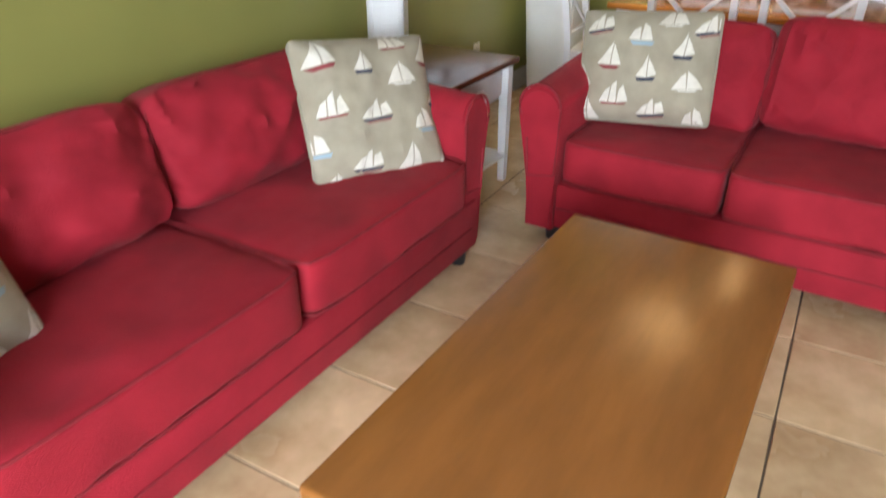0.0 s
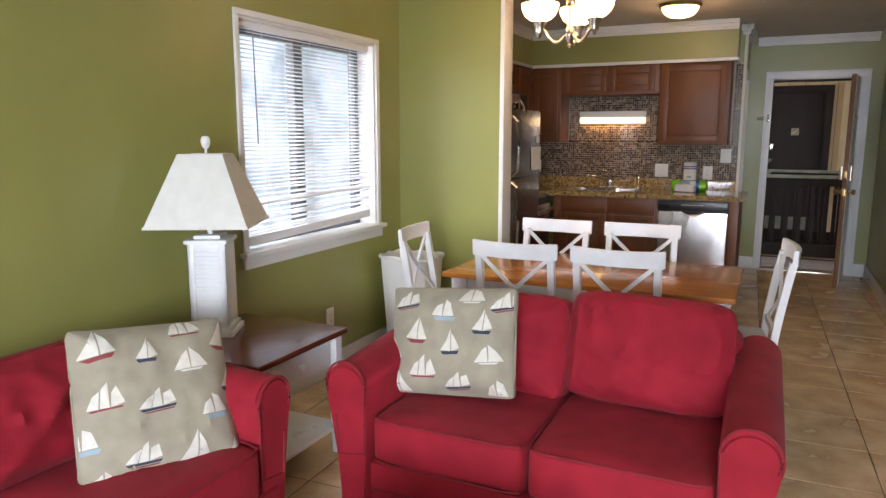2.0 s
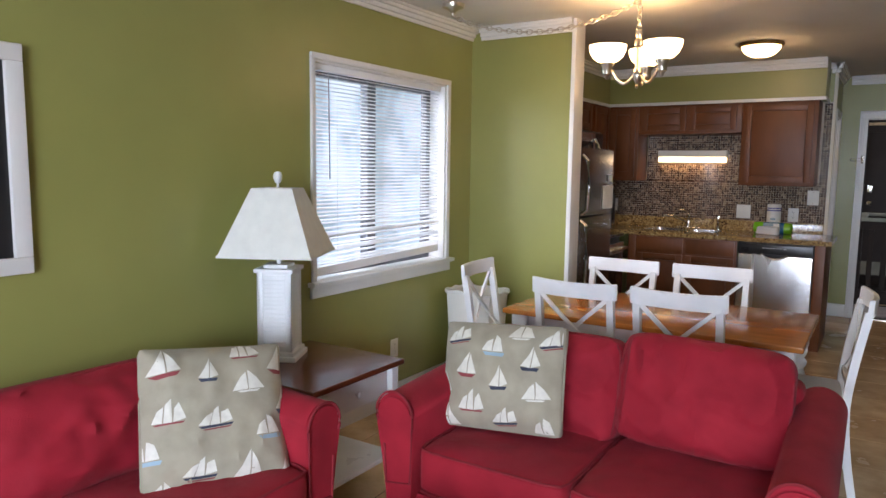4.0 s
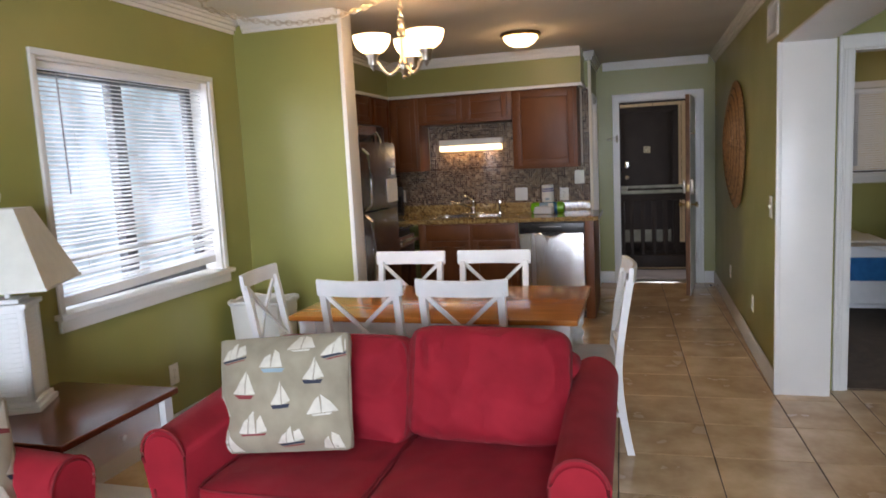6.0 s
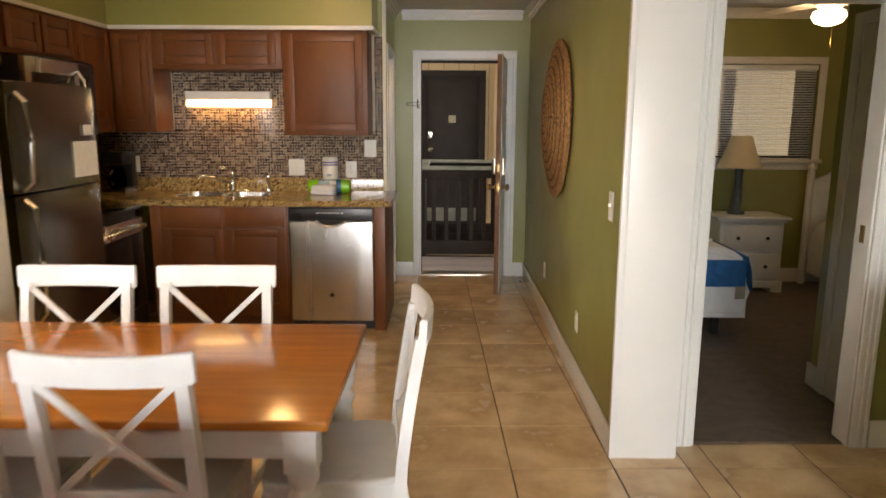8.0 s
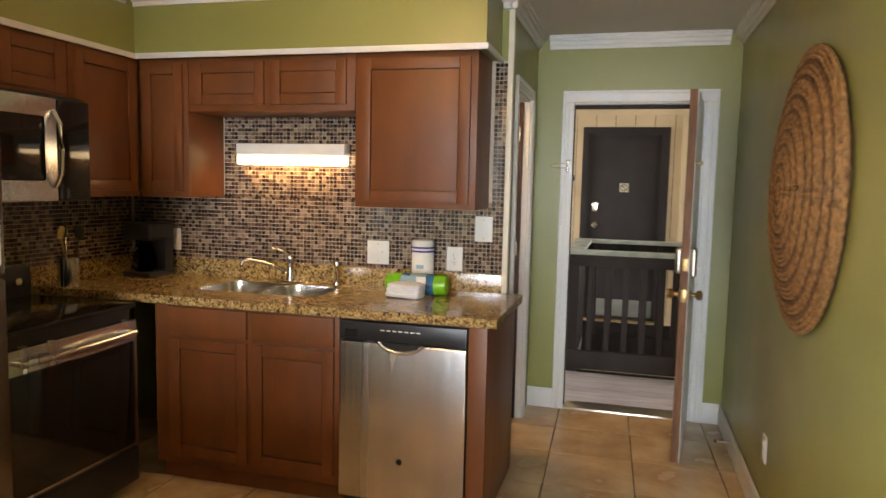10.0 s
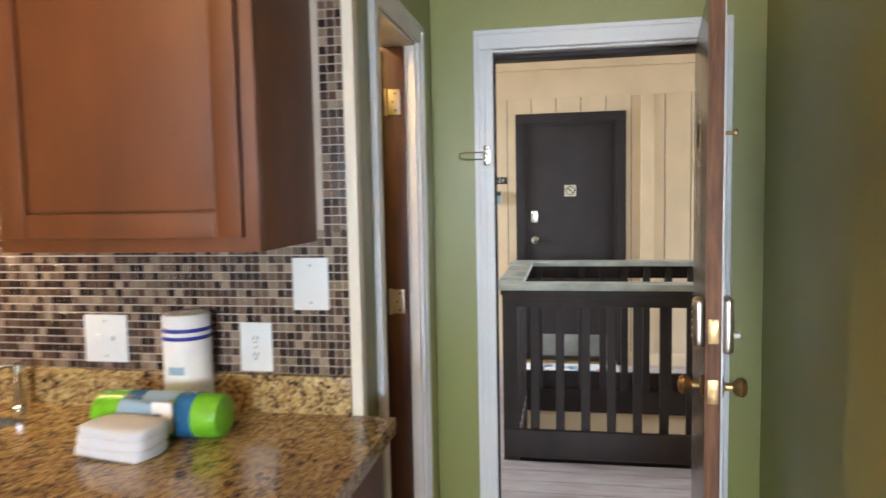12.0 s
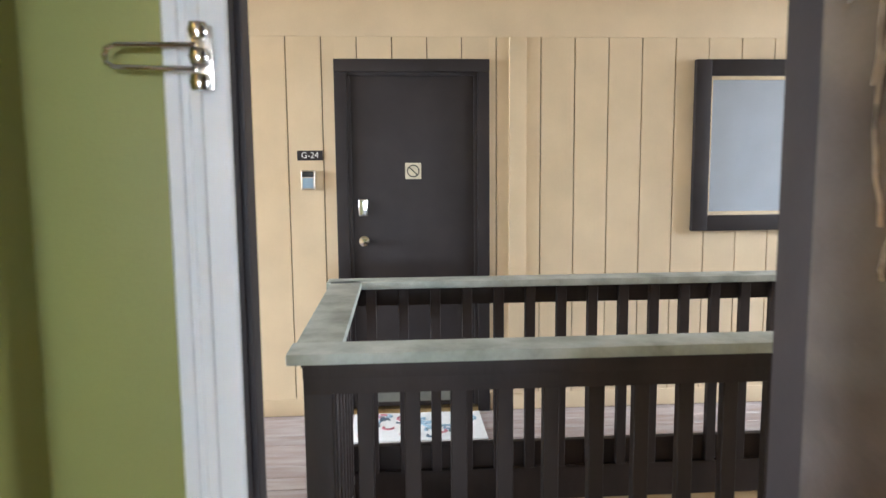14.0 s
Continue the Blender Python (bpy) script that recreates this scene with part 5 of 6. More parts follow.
YT = YB - 0.008
wall_plate(pose(0.968, YT, 1.115), 0.088, 0.13, "outlet", "white duplex outlet on the mosaic wall")
wall_plate(pose(1.124, YT, 1.282), 0.095, 0.135, "blank", "white blank cover plate on the mosaic wall")
wall_plate(pose(0.530, YT, 1.13), 0.128, 0.13, "switch", "white double switch plate on the mosaic wall")
wall_plate(pose(-0.773, YT, 1.15), 0.085, 0.13, "outlet", "white duplex outlet behind the coffee maker")
wall_plate(pose(XR, 5.985, 1.125, 0, 0, -90), 0.088, 0.135, "switch", "white light switch on the green hall wall")
wall_plate(pose(XR, 6.70, 0.36, 0, 0, -90), 0.075, 0.12, "outlet", "white outlet low on the green hall wall")
wall_plate(pose(XR, 8.06, 0.37, 0, 0, -90), 0.075, 0.12, "outlet", "white outlet low on the green hall wall")
wall_plate(pose(XL, 4.585, 0.365, 0, 0, 90), 0.075, 0.12, "outlet", "white outlet low beneath the window")

# ---- hall ----
vent = thing("air_vent", pose(XR - 0.001, 5.955, 2.245, 0, 0, -90), "white louvered air vent high on the wall", "vent")
part("vent_frame", boxes((-0.17, 0.17, -0.012, 0, 0.085, 0.11), (-0.17, 0.17, -0.012, 0, -0.11, -0.085), (-0.17, -0.145, -0.012, 0, -0.085, 0.085), (0.145, 0.17, -0.012, 0, -0.085, 0.085), b=0.003), WHITE, vent)
part("backing", box(-0.145, 0.145, -0.003, 0, -0.085, 0.085), BLACKP, vent)
for i in range(13):
    part("slat", box(-0.001, 0.001, -0.011, 0.0, -0.085, 0.085), WHITE, vent, m=pose(-0.132 + i * 0.022, 0, 0, 0, 0, 25))

bk = thing("wall_basket", pose(XR - 0.002, 7.60, 1.518, 0, 0, -90), "round woven wicker basket hung on the wall", "basket")
for i in range(30):
    r = 0.012 + i * 0.0174
    lift = -0.100 + 0.080 * (i / 29) ** 2
    pts = []
    n = 20 + i * 4
    for k in range(n):
        a = math.tau * k / n
        wob = 0.0035 * noise.noise(Vector((math.cos(a) * 3, math.sin(a) * 3, i * 0.35)))
        pts.append(((r + wob) * math.cos(a), lift + 0.003 * (k % 2) + 0.003 * noise.noise(Vector((math.cos(a) * 5, math.sin(a) * 5, i))), (r + wob) * math.sin(a)))
    part("coil", tube(pts, 0.0098, 6, closed=True), WICKER2 if i % 7 in (2, 5) else WICKER, bk)
part("basket_back", lathe([(0.51, 0.0), (0.50, 0.012), (0.02, 0.085)], 40, m=Matrix.Rotation(radians(90), 4, "X")), WICKER2, bk)

# entry door, standing open
ed = thing("entry_door", pose(2.292, YD + 0.005, 0.012, 0, 0, -97.3), "dark brown entry door standing open inward", "door")
part("slab", box(0.0, 0.80, -0.043, -0.002, 0, 2.032, 0.002), LEAF_LIT, ed)
for k, (x0, z0, z1) in enumerate(((0.13, 1.60, 1.86), (0.15, 1.44, 1.66), (0.18, 1.38, 1.48), (0.10, 1.72, 1.80))):
    pts = []
    for i in range(9):
        f = i / 8
        pts.append((x0 + 0.012 * math.sin(f * 5 + k * 2) + 0.006 * noise.noise(Vector((f * 6, k, 0))), -0.0432, z0 + (z1 - z0) * f))
    part("scuff", tube(pts, 0.0026, 5), SCUFF, ed)
part("edge", box(0.795, 0.8015, -0.0435, -0.0025, 0, 2.032, 0.001), EDGEWOOD, ed, "bare worn brown wooden edge")
part("inner_face", box(0.0, 0.80, -0.002, 0.002, 0, 2.032, 0.001), WHITE, ed, "white painted inner face, chipped at its edge")
for z in (0.25, 1.02, 1.80):
    part("hinge", boxes((-0.010, 0.03, 0.0, 0.006, z - 0.05, z + 0.05), b=0.001), NICKEL, ed)
for z, r in ((0.93, 0.03), (1.10, 0.03)):
    part("strike_plate", box(0.801, 0.803, -0.037, -0.009, z - 0.034, z + 0.034, 0.001), BRASS, ed)
for s, y in ((-1, -0.043), (1, 0.002)):
    kn = part("knob", lathe([(0.030, 0), (0.032, 0.006), (0.012, 0.012), (0.011, 0.032), (0.024, 0.042), (0.029, 0.056), (0.022, 0.068), (0.004, 0.072)], 22, m=Matrix.Rotation(radians(90 if s < 0 else -90), 4, "X"), at=(0.735, y, 0.93)), BRASS, ed)
kp = part("keypad_lock", box(0.700, 0.770, -0.075, -0.043, 1.045, 1.185, 0.014, seg=3), NICKEL, ed)
for i in range(5):
    part("key", box(0.712, 0.758, -0.078, -0.074, 1.062 + i * 0.022, 1.077 + i * 0.022, 0.002), BLACKP, kp)
part("deadbolt_housing", box(0.698, 0.772, 0.002, 0.034, 1.03, 1.19, 0.014, seg=3), NICKEL, ed)
part("thumb_turn", box(0.715, 0.755, 0.034, 0.052, 1.075, 1.088, 0.003), PLASTW, ed)
part("door_guard_stud", lathe([(0.008, 0), (0.005, 0.004), (0.005, 0.022), (0.010, 0.026), (0.010, 0.034), (0.003, 0.036)], 14, m=Matrix.Rotation(radians(-90), 4, "X"), at=(0.765, 0.002, 1.645)), BRASS, ed)
sg = part("no_smoking_sign", box(0.36, 0.46, -0.046, -0.043, 1.615, 1.715, 0.001), YELLOW, ed, "small no smoking sign")
part("ring", tube([(0.41 + 0.036 * math.cos(math.tau * i / 24), -0.047, 1.665 + 0.036 * math.sin(math.tau * i / 24)) for i in range(24)], 0.004, 6, closed=True), BLACKP, sg)
part("bar", tube([(0.385, -0.047, 1.69), (0.435, -0.047, 1.64)], 0.004, 6), BLACKP, sg)
part("peephole", cyl((0.41, -0.046, 1.575), (0.41, -0.042, 1.575), 0.009, n=14), NICKEL, ed)

gd = thing("door_guard", pose(1.4415, YD - 0.023, 1.655), "nickel swing bar door guard on the casing", "latch")
part("guard_plate", box(0.004, 0.030, -0.004, 0, -0.038, 0.038, 0.002), NICKEL, gd)
for z in (-0.030, 0.0, 0.030):
    part("guard_knuckle", lathe([(0.003, -0.011), (0.010, -0.009), (0.0125, 0.0), (0.010, 0.009), (0.003, 0.011)], 14, at=(0.016, -0.014, z)), CHROME, gd)
part("guard_bar", tube([(0.012, -0.012, 0.014), (-0.078, -0.018, 0.013), (-0.088, -0.019, 0.008), (-0.090, -0.019, 0.0), (-0.088, -0.019, -0.008), (-0.078, -0.018, -0.013), (0.012, -0.012, -0.014)], 0.0036, 8), CHROME, gd)
ds = thing("door_stop", pose(2.484, 8.95, 0.07, 0, 0, -90), "small metal door stop on the baseboard", "door stop")
part("stop_rod", cyl((0, 0, 0), (0, -0.07, 0), 0.006, n=10), NICKEL, ds)
part("stop_tip", cyl((0, -0.07, 0), (0, -0.085, 0), 0.009, n=12), BLACKP, ds)

cd = thing("side_room_door", pose(1.098, 9.15, 0.01, 0, 0, 180), "tan door standing open into the side room", "door")
part("slab", box(0.004, 0.52, -0.018, 0.018, 0, 2.025, 0.003), material("tan_door_paint", (0.56, 0.36, 0.18), 0.5, var=0.06, scale=2, fine=60), cd)
part("painted_edge", box(-0.002, 0.004, -0.0185, 0.0185, 0, 2.025, 0.001), WHITE, cd)
jb = structure("jamb_rabbet", box(1.112, 1.198, 9.161, 9.172, 0.0, 2.036, 0.001), material("dark_brown_edge", (0.055, 0.019, 0.009), 0.5, var=0.25, scale=6, fine=40, stretch=(8, 8, 1)), "dark brown wooden door jamb", "jamb")
for z in (0.25, 1.115, 1.84):
    hg = thing("hinge", pose(1.13, 9.16, z), "worn nickel door hinge on the dark jamb", "hinge", "side room door hinges")
    part("leaf", box(0.004, 0.052, -0.003, 0.001, -0.045, 0.045, 0.002), NICKEL, hg)
    part("pin", cyl((0, -0.005, -0.048), (0, -0.005, 0.048), 0.006, n=12), NICKEL, hg)
    for zz in (-0.03, 0.0, 0.03):
        part("screw", cyl((0.034 - 0.01 * (zz == 0), -0.004, zz), (0.034 - 0.01 * (zz == 0), -0.0015, zz), 0.004, n=8), BLACKP, hg)
lamp("bulb_side_room", "POINT", pose(0.75, 8.80, 2.25), 14, WARM, 0.08)
structure("closet_back", box(0.35, 0.40, 8.51, YD, 0, H), CREAM, "cream wall inside the closet", "wall")

tv = thing("wooden_console", pose(3.60, 4.45, 0), "red brown wooden cabinet with granite top in the alcove", "cabinet")
part("body", box(-0.30, 0.30, -0.50, 0.50, 0.09, 0.87, 0.006), TVWOOD, tv)
part("toe_kick", box(-0.25, 0.28, -0.48, 0.48, 0.0, 0.09), TVWOOD, tv)
part("top", box(-0.33, 0.32, -0.53, 0.52, 0.87, 0.91, 0.006), GRANITE, tv, "speckled granite top")
for y in (-0.49, 0.005):
    shaker(tv, "door", pose(-0.301, y + 0.485, 0.12, 0, 0, -90), 0.485, 0.73, TVWOOD)

# ---- bedroom ----
w2 = thing("window_2", pose(4.205, 9.30, 1.16), "white framed bedroom window with slat blinds", "window", kind="structure")
B2 = (4.205, 9.30, 1.16)
wpart("window_casing", boxes((3.235, 3.30, 9.284, 9.30, 1.165, 2.02), (5.11, 5.175, 9.284, 9.30, 1.165, 2.02), (3.235, 5.175, 9.283, 9.30, 2.02, 2.085), (3.22, 5.19, 9.25, 9.30, 1.135, 1.165), (3.235, 5.175, 9.284, 9.30, 1.07, 1.135), b=0.003), WHITE, w2, "", B2)
wpart("window_frame", boxes((3.30, 3.34, 9.35, 9.39, 1.16, 2.02), (5.07, 5.11, 9.35, 9.39, 1.16, 2.02), (3.30, 5.11, 9.35, 9.39, 1.16, 1.20), (3.30, 5.11, 9.35, 9.39, 1.98, 2.02), (4.28, 4.38, 9.35, 9.39, 1.16, 2.02), (4.93, 5.07, 9.35, 9.38, 1.16, 2.02), b=0.003), DARKDOOR, w2, "", B2)
g = wpart("pane", box(3.34, 5.07, 9.366, 9.372, 1.20, 1.98), GLASS, w2, "", B2)
g.visible_shadow = False
b2 = thing("bedroom_blind", pose(4.205, 9.325, 2.015), "white slat blind in the bedroom window", "blind")
part("headrail", box(-0.90, 0.90, -0.018, 0.018, -0.04, 0, 0.003), BLIND, b2)
sl = mesh_of("slat", box(-0.895, 0.895, -0.0115, 0.0115, -0.0005, 0.0005), BLIND)
for i in range(35):
    s = new("slat", sl)
    s.parent = b2
    s.matrix_basis = pose(0, 0, -0.05 - i * 0.0225, -36, 0, 0)
part("bottom_rail", box(-0.895, 0.895, -0.012, 0.012, -0.85, -0.837, 0.003), BLIND, b2)

ns = thing("nightstand", pose(4.43, 9.05, 0), "white two-drawer nightstand with dark knobs", "nightstand")
part("case", box(-0.28, 0.28, -0.19, 0.20, 0.08, 0.635, 0.004), WHITEF, ns)
part("top", boxes((-0.325, 0.325, -0.235, 0.215, 0.66, 0.685), (-0.30, 0.30, -0.21, 0.205, 0.635, 0.66), b=0.006), WHITEF, ns)
part("plinth", boxes((-0.30, 0.30, -0.21, 0.205, 0.05, 0.11), (-0.30, -0.20, -0.21, 0.205, 0, 0.06), (0.20, 0.30, -0.21, 0.205, 0, 0.06), b=0.006), WHITEF, ns)
for z in (0.13, 0.385):
    d = part("drawer", box(-0.235, 0.235, -0.205, -0.19, z, z + 0.225, 0.006), WHITEF, ns)
    for x in (-0.13, 0.13):
        part("knob", lathe([(0.006, 0), (0.006, 0.012), (0.016, 0.018), (0.014, 0.028), (0.003, 0.03)], 14, m=Matrix.Rotation(radians(90), 4, "X"), at=(x, -0.205, z + 0.115)), DARKDOOR, d)
bl = thing("bedside_lamp", pose(4.36, 9.07, 0.685), "blue-grey lamp with fluted cream shade", "lamp")
part("lamp_base", lathe([(0.075, 0), (0.072, 0.02), (0.045, 0.035), (0.034, 0.06), (0.040, 0.12), (0.034, 0.25), (0.030, 0.36), (0.038, 0.40), (0.02, 0.42), (0.012, 0.46)], 20), GREYB, bl)
bm = bmesh.new()
rr = []
for r, z in ((0.185, 0.42), (0.15, 0.50), (0.115, 0.60), (0.085, 0.70), (0.083, 0.70), (0.113, 0.60), (0.148, 0.50), (0.183, 0.42)):
    rr.append([bm.verts.new(((r + 0.004 * (k % 2)) * math.cos(math.tau * k / 48), (r + 0.004 * (k % 2)) * math.sin(math.tau * k / 48), z)) for k in range(48)])
for a, b in zip(rr, rr[1:] + rr[:1]):
    for k in range(48):
        bm.faces.new((a[k], a[(k + 1) % 48], b[(k + 1) % 48], b[k]))
bmesh.ops.recalc_face_normals(bm, faces=bm.faces)
part("shade", bm, material("cream_fabric_shade", (0.70, 0.60, 0.42), 0.8, var=0.05, fine=300), bl, "fluted cream fabric shade")


def bed(m, label, throw):
    b = thing("bed", m, label, "bed", "bedroom beds")
    part("box_spring", box(-0.48, 0.48, 0.02, 1.78, 0.16, 0.36, 0.03, seg=3), SHEET, b)
    part("mattress", cushion_bm(0.50, 0.92, 0.10, 9, 0.1, 2, 0.004, 1, 14), SHEET, b, m=pose(0, 0.91, 0.455))
    half_o = [(0.575, 0.15), (0.570, 0.35), (0.555, 0.50), (0.520, 0.585), (0.46, 0.628), (0.36, 0.652), (0.18, 0.662)]
    cv = part("coverlet", prism(half_o + [(-u, z) for u, z in half_o[::-1]], "y", -0.035, 1.75, 0.05), SHEET, b)
    part("throw", boxes((-0.535, 0.535, -0.044, -0.034, 0.385, 0.575), b=0.004), throw, cv)
    for sx in (-1, 1):
        flap = [(sx * 0.530, 0.59), (sx * 0.558, 0.51), (sx * 0.576, 0.36), (sx * 0.590, 0.36), (sx * 0.570, 0.51), (sx * 0.540, 0.60)]
        part("throw_flap", prism(flap if sx > 0 else flap[::-1], "y", -0.04, 1.10, 0.002), throw, cv)
        part("corner_patch", boxes((sx * 0.50 - 0.035, sx * 0.50 + 0.035, -0.0465, -0.044, 0.30, 0.39), b=0.001), LINEN, cv, "pale striped corner patch")
    part("folded_blanket", boxes((-0.40, 0.40, 0.25, 0.75, 0.655, 0.675), b=0.008), SHADE, cv, "cream folded blanket")
    bm = bmesh.new()
    o = [(-0.52, 0.10), (0.52, 0.10), (0.52, 0.98)]
    for i in range(21):
        u = 1 - 2 * i / 20
        o.append((0.46 * u, 1.00 + 0.20 * (1 - abs(u) ** 1.6) ** 1.2))
    o.append((-0.52, 0.98))
    hb_ = part("headboard", prism(o, "y", 1.84, 1.875, 0.004), WHITEF, b)
    for sx in (-1, 1):
        part("bedpost", lathe([(0.03, 0), (0.032, 0.05), (0.034, 1.05), (0.026, 1.07), (0.036, 1.09), (0.036, 1.11), (0.012, 1.14)], 16, at=(sx * 0.535, 1.855, 0)), WHITEF, hb_)
        part("bed_leg", box(sx * 0.40 - 0.02, sx * 0.40 + 0.02, 0.08, 0.12, 0, 0.165), BLACKP, b)
    part("pillow", cushion_bm(0.32, 0.20, 0.085, 4, 0.6, 2, 0.008, 5, 12), throw, b, m=pose(0, 1.58, 0.72, 25, 0, 0))
    return b


bed(pose(3.27, 7.52, 0), "white bed with teal blue band and fringe", TEAL)
bed(pose(5.62, 7.36, 0), "white bed with green pillow and arched headboard", material("green_fabric", (0.02, 0.20, 0.09), 0.85, var=0.1, fine=300))

fan = thing("ceiling_fan", pose(4.46, 8.0, H), "white ceiling fan with lit globe", "fan")
part("downrod", lathe([(0.06, -0.002), (0.06, -0.03), (0.015, -0.05), (0.015, -0.10), (0.09, -0.12), (0.10, -0.17), (0.07, -0.20)][::-1], 24), WHITEF, fan)
for k in range(4):
    a = radians(20 + 90 * k)
    bd = part("blade", box(0.12, 0.56, -0.06, 0.06, -0.158, -0.150, 0.003), WHITEF, fan, m=pose(0, 0, 0, 0, 0, math.degrees(a)) @ pose(0, 0, 0, 8, 0, 0))
part("globe", lathe([(0.06, -0.20), (0.105, -0.215), (0.115, -0.25), (0.09, -0.29), (0.04, -0.31), (0.005, -0.313)][::-1], 24), LITFAN, fan, "lit glass globe")
part("pull_chain", cyl((0.03, 0, -0.30), (0.03, 0, -0.46), 0.002, n=6), BRASS, fan)
lamp("bulb_fan", "POINT", pose(4.46, 8.0, H - 0.42), 5, WARM, 0.06)

structure("bedroom_partition", boxes((3.86, 3.98, YBED + 0.12, 6.66, -0.05, H)), GREEN, "green closet wall end in the bedroom", "wall")
structure("closet_casing", boxes((3.842, 3.86, 6.485, 6.56, 0, 2.06), (3.842, 3.86, YBED + 0.122, 6.485, 2.0, 2.06), b=0.004), WHITE, "white casing of the bedroom closet", "casing")
structure("baseboard_closet", boxes((3.845, 3.86, 6.562, 6.675, 0, 0.135), (3.86, 3.985, 6.66, 6.675, 0, 0.135), b=0.004), WHITE, "white baseboard round the closet wall end", "baseboard")
bdr = thing("closet_door", pose(3.859, 6.48, 0.012), "closed white closet door beside the bedroom doorway", "door")
part("slab", box(-0.010, 0, -0.475, -0.002, 0, 1.985, 0.002), WHITE, bdr)
for z in (0.28, 1.05, 1.80):
    part("hinge", cyl((-0.016, 0.002, z - 0.045), (-0.016, 0.002, z + 0.045), 0.008, n=12), WHITE, bdr)
structure("strike_plate", box(3.6305, 3.633, YBED + 0.04, YBED + 0.075, 0.97, 1.05, 0.0005), BRASS, "dark brass strike plate on the bedroom jamb", "strike plate")

# ---- breezeway ----
YW = 12.935
ZB = -0.035
structure("breezeway_floor", boxes((-4, 1.46, YD + 0.14, YW, -0.13, ZB - 0.028), (1.46, 7.5, YD + 0.14, 10.66, -0.13, ZB - 0.028), (1.46, 7.5, 11.93, YW, -0.13, ZB - 0.028)), DARKWOOD, "dark breezeway floor framing", "floor")
structure("breezeway_ceiling", boxes((-4, 7.5, YD + 0.14, YW + 0.1, 2.66, 2.78), (-4, 7.5, YW - 0.06, YW + 0.001, 2.575, 2.66)), SIDING, "cream board ceiling of the breezeway", "ceiling")
# the stretch west of x=-4 is added to screen the west lamp from window_1
structure("wall_breezeway_near", boxes((-7.4, 0.2, YD + 0.02, YD + 0.14, -2.6, 2.66), (XR2, 3.2, YD + 0.02, YD + 0.14, -2.6, 2.66), (5.2, 7.5, YD + 0.02, YD + 0.14, -2.6, 2.66), (3.2, 5.2, YD + 0.02, YD + 0.14, -2.6, 1.1), (3.2, 5.2, YD + 0.02, YD + 0.14, 2.1, 2.66),
                                       (0.2, XR2, YD + 0.10, YD + 0.14, H + 0.1, 2.66)), SIDING, "cream outside wall of the apartment", "wall")
wall_far = structure("wall_breezeway_far", box(-4, 7.5, YW + 0.012, YW + 0.14, -2.6, 2.66), SIDEDARK, "cream grooved board wall across the breezeway", "wall")
structure("frieze_board", box(-4, 7.5, YW - 0.012, YW + 0.012, 2.335, 2.575, 0.003), SIDING, "cream frieze board above the siding", "trim")
structure("siding_base_board", boxes((-4, 1.32, YW - 0.012, YW + 0.012, ZB, 0.075), (2.28, 7.5, YW - 0.012, YW + 0.012, ZB, 0.075), b=0.003), SIDING, "cream base board of the siding", "trim")
structure("siding_batten", box(2.40, 2.505, YW - 0.022, YW + 0.012, 0.075, 2.335, 0.003), SIDING, "cream vertical batten on the siding", "trim")
structure("stairwell_wall", box(1.46, 7.5, 11.93, 11.99, -2.6, -0.13), SIDING, "cream wall down in the stairwell", "wall")
structure("stairwell_wall_near", box(1.46, 7.5, 10.60, 10.66, -2.6, -0.13), SIDING, "cream near wall of the stairwell", "wall")
structure("ground", box(-60, 60, -60, 60, -2.75, -2.65), material("grey_ground", (0.16, 0.15, 0.13), 0.9, var=0.2, scale=2), "grey ground below the breezeway", "ground")
siding_cache = {}
x = 1.031 - 0.2147 * 14
while x < 6.8:
    x0 = x + 0.0035 + (0.065 if x > 2.40 else 0.0)
    x1 = x + 0.2147 - 0.0035 + (0.065 if x > 2.30 else 0.0)
    for z0, z1, lim in ((0.075, 2.335, None),):
        cuts = [(x0, x1)]
        for a, b in ((1.325, 2.272),):
            new_cuts = []
            for c0, c1 in cuts:
                if c1 <= a or c0 >= b:
                    new_cuts.append((c0, c1, z0))
                else:
                    if c0 < a:
                        new_cuts.append((c0, a, z0))
                    if c1 > b:
                        new_cuts.append((b, c1, z0))
                    new_cuts.append((max(c0, a), min(c1, b), 2.19))
        for c0, c1, zz in new_cuts:
            key = (round(c1 - c0, 3), zz)
            if key not in siding_cache:
                siding_cache[key] = mesh_of("siding_board", box(0, c1 - c0, -0.006, 0.012, zz, z1), SIDING)
            o = new("siding_board", siding_cache[key])
            o.location = (c0, YW, 0)
            o.parent = wall_far
    x += 0.2147

nd = thing("neighbour_door", pose(1.797, YW, ZB), "closed dark brown door across the breezeway", "door")
part("door_casing", boxes((-0.477, -0.402, -0.03, 0.01, 0, 2.158), (0.402, 0.477, -0.03, 0.01, 0, 2.158), (-0.477, 0.477, -0.032, 0.01, 2.158, 2.235), b=0.006), DARKDOOR, nd)
part("door_stop", boxes((-0.402, -0.38, -0.018, 0.01, 0, 2.137), (0.38, 0.402, -0.018, 0.01, 0, 2.137), (-0.40, 0.40, -0.019, 0.01, 2.137, 2.158), b=0.003), DARKDOOR, nd)
part("slab", box(-0.38, 0.38, -0.006, 0.012, 0.045, 2.137, 0.002), DARKDOOR, nd)
part("threshold", box(-0.40, 0.40, -0.05, 0.012, 0.0, 0.04, 0.006), BRASS, nd, "worn brass threshold")
# paler grey band across the bottom of the slab
part("lower_band", box(-0.36, 0.36, -0.009, -0.006, 0.075, 0.27, 0.001), material("dull_grey_band", (0.20, 0.20, 0.17), 0.45, metal=0.6, var=0.15), nd, "dull grey band low on the door")
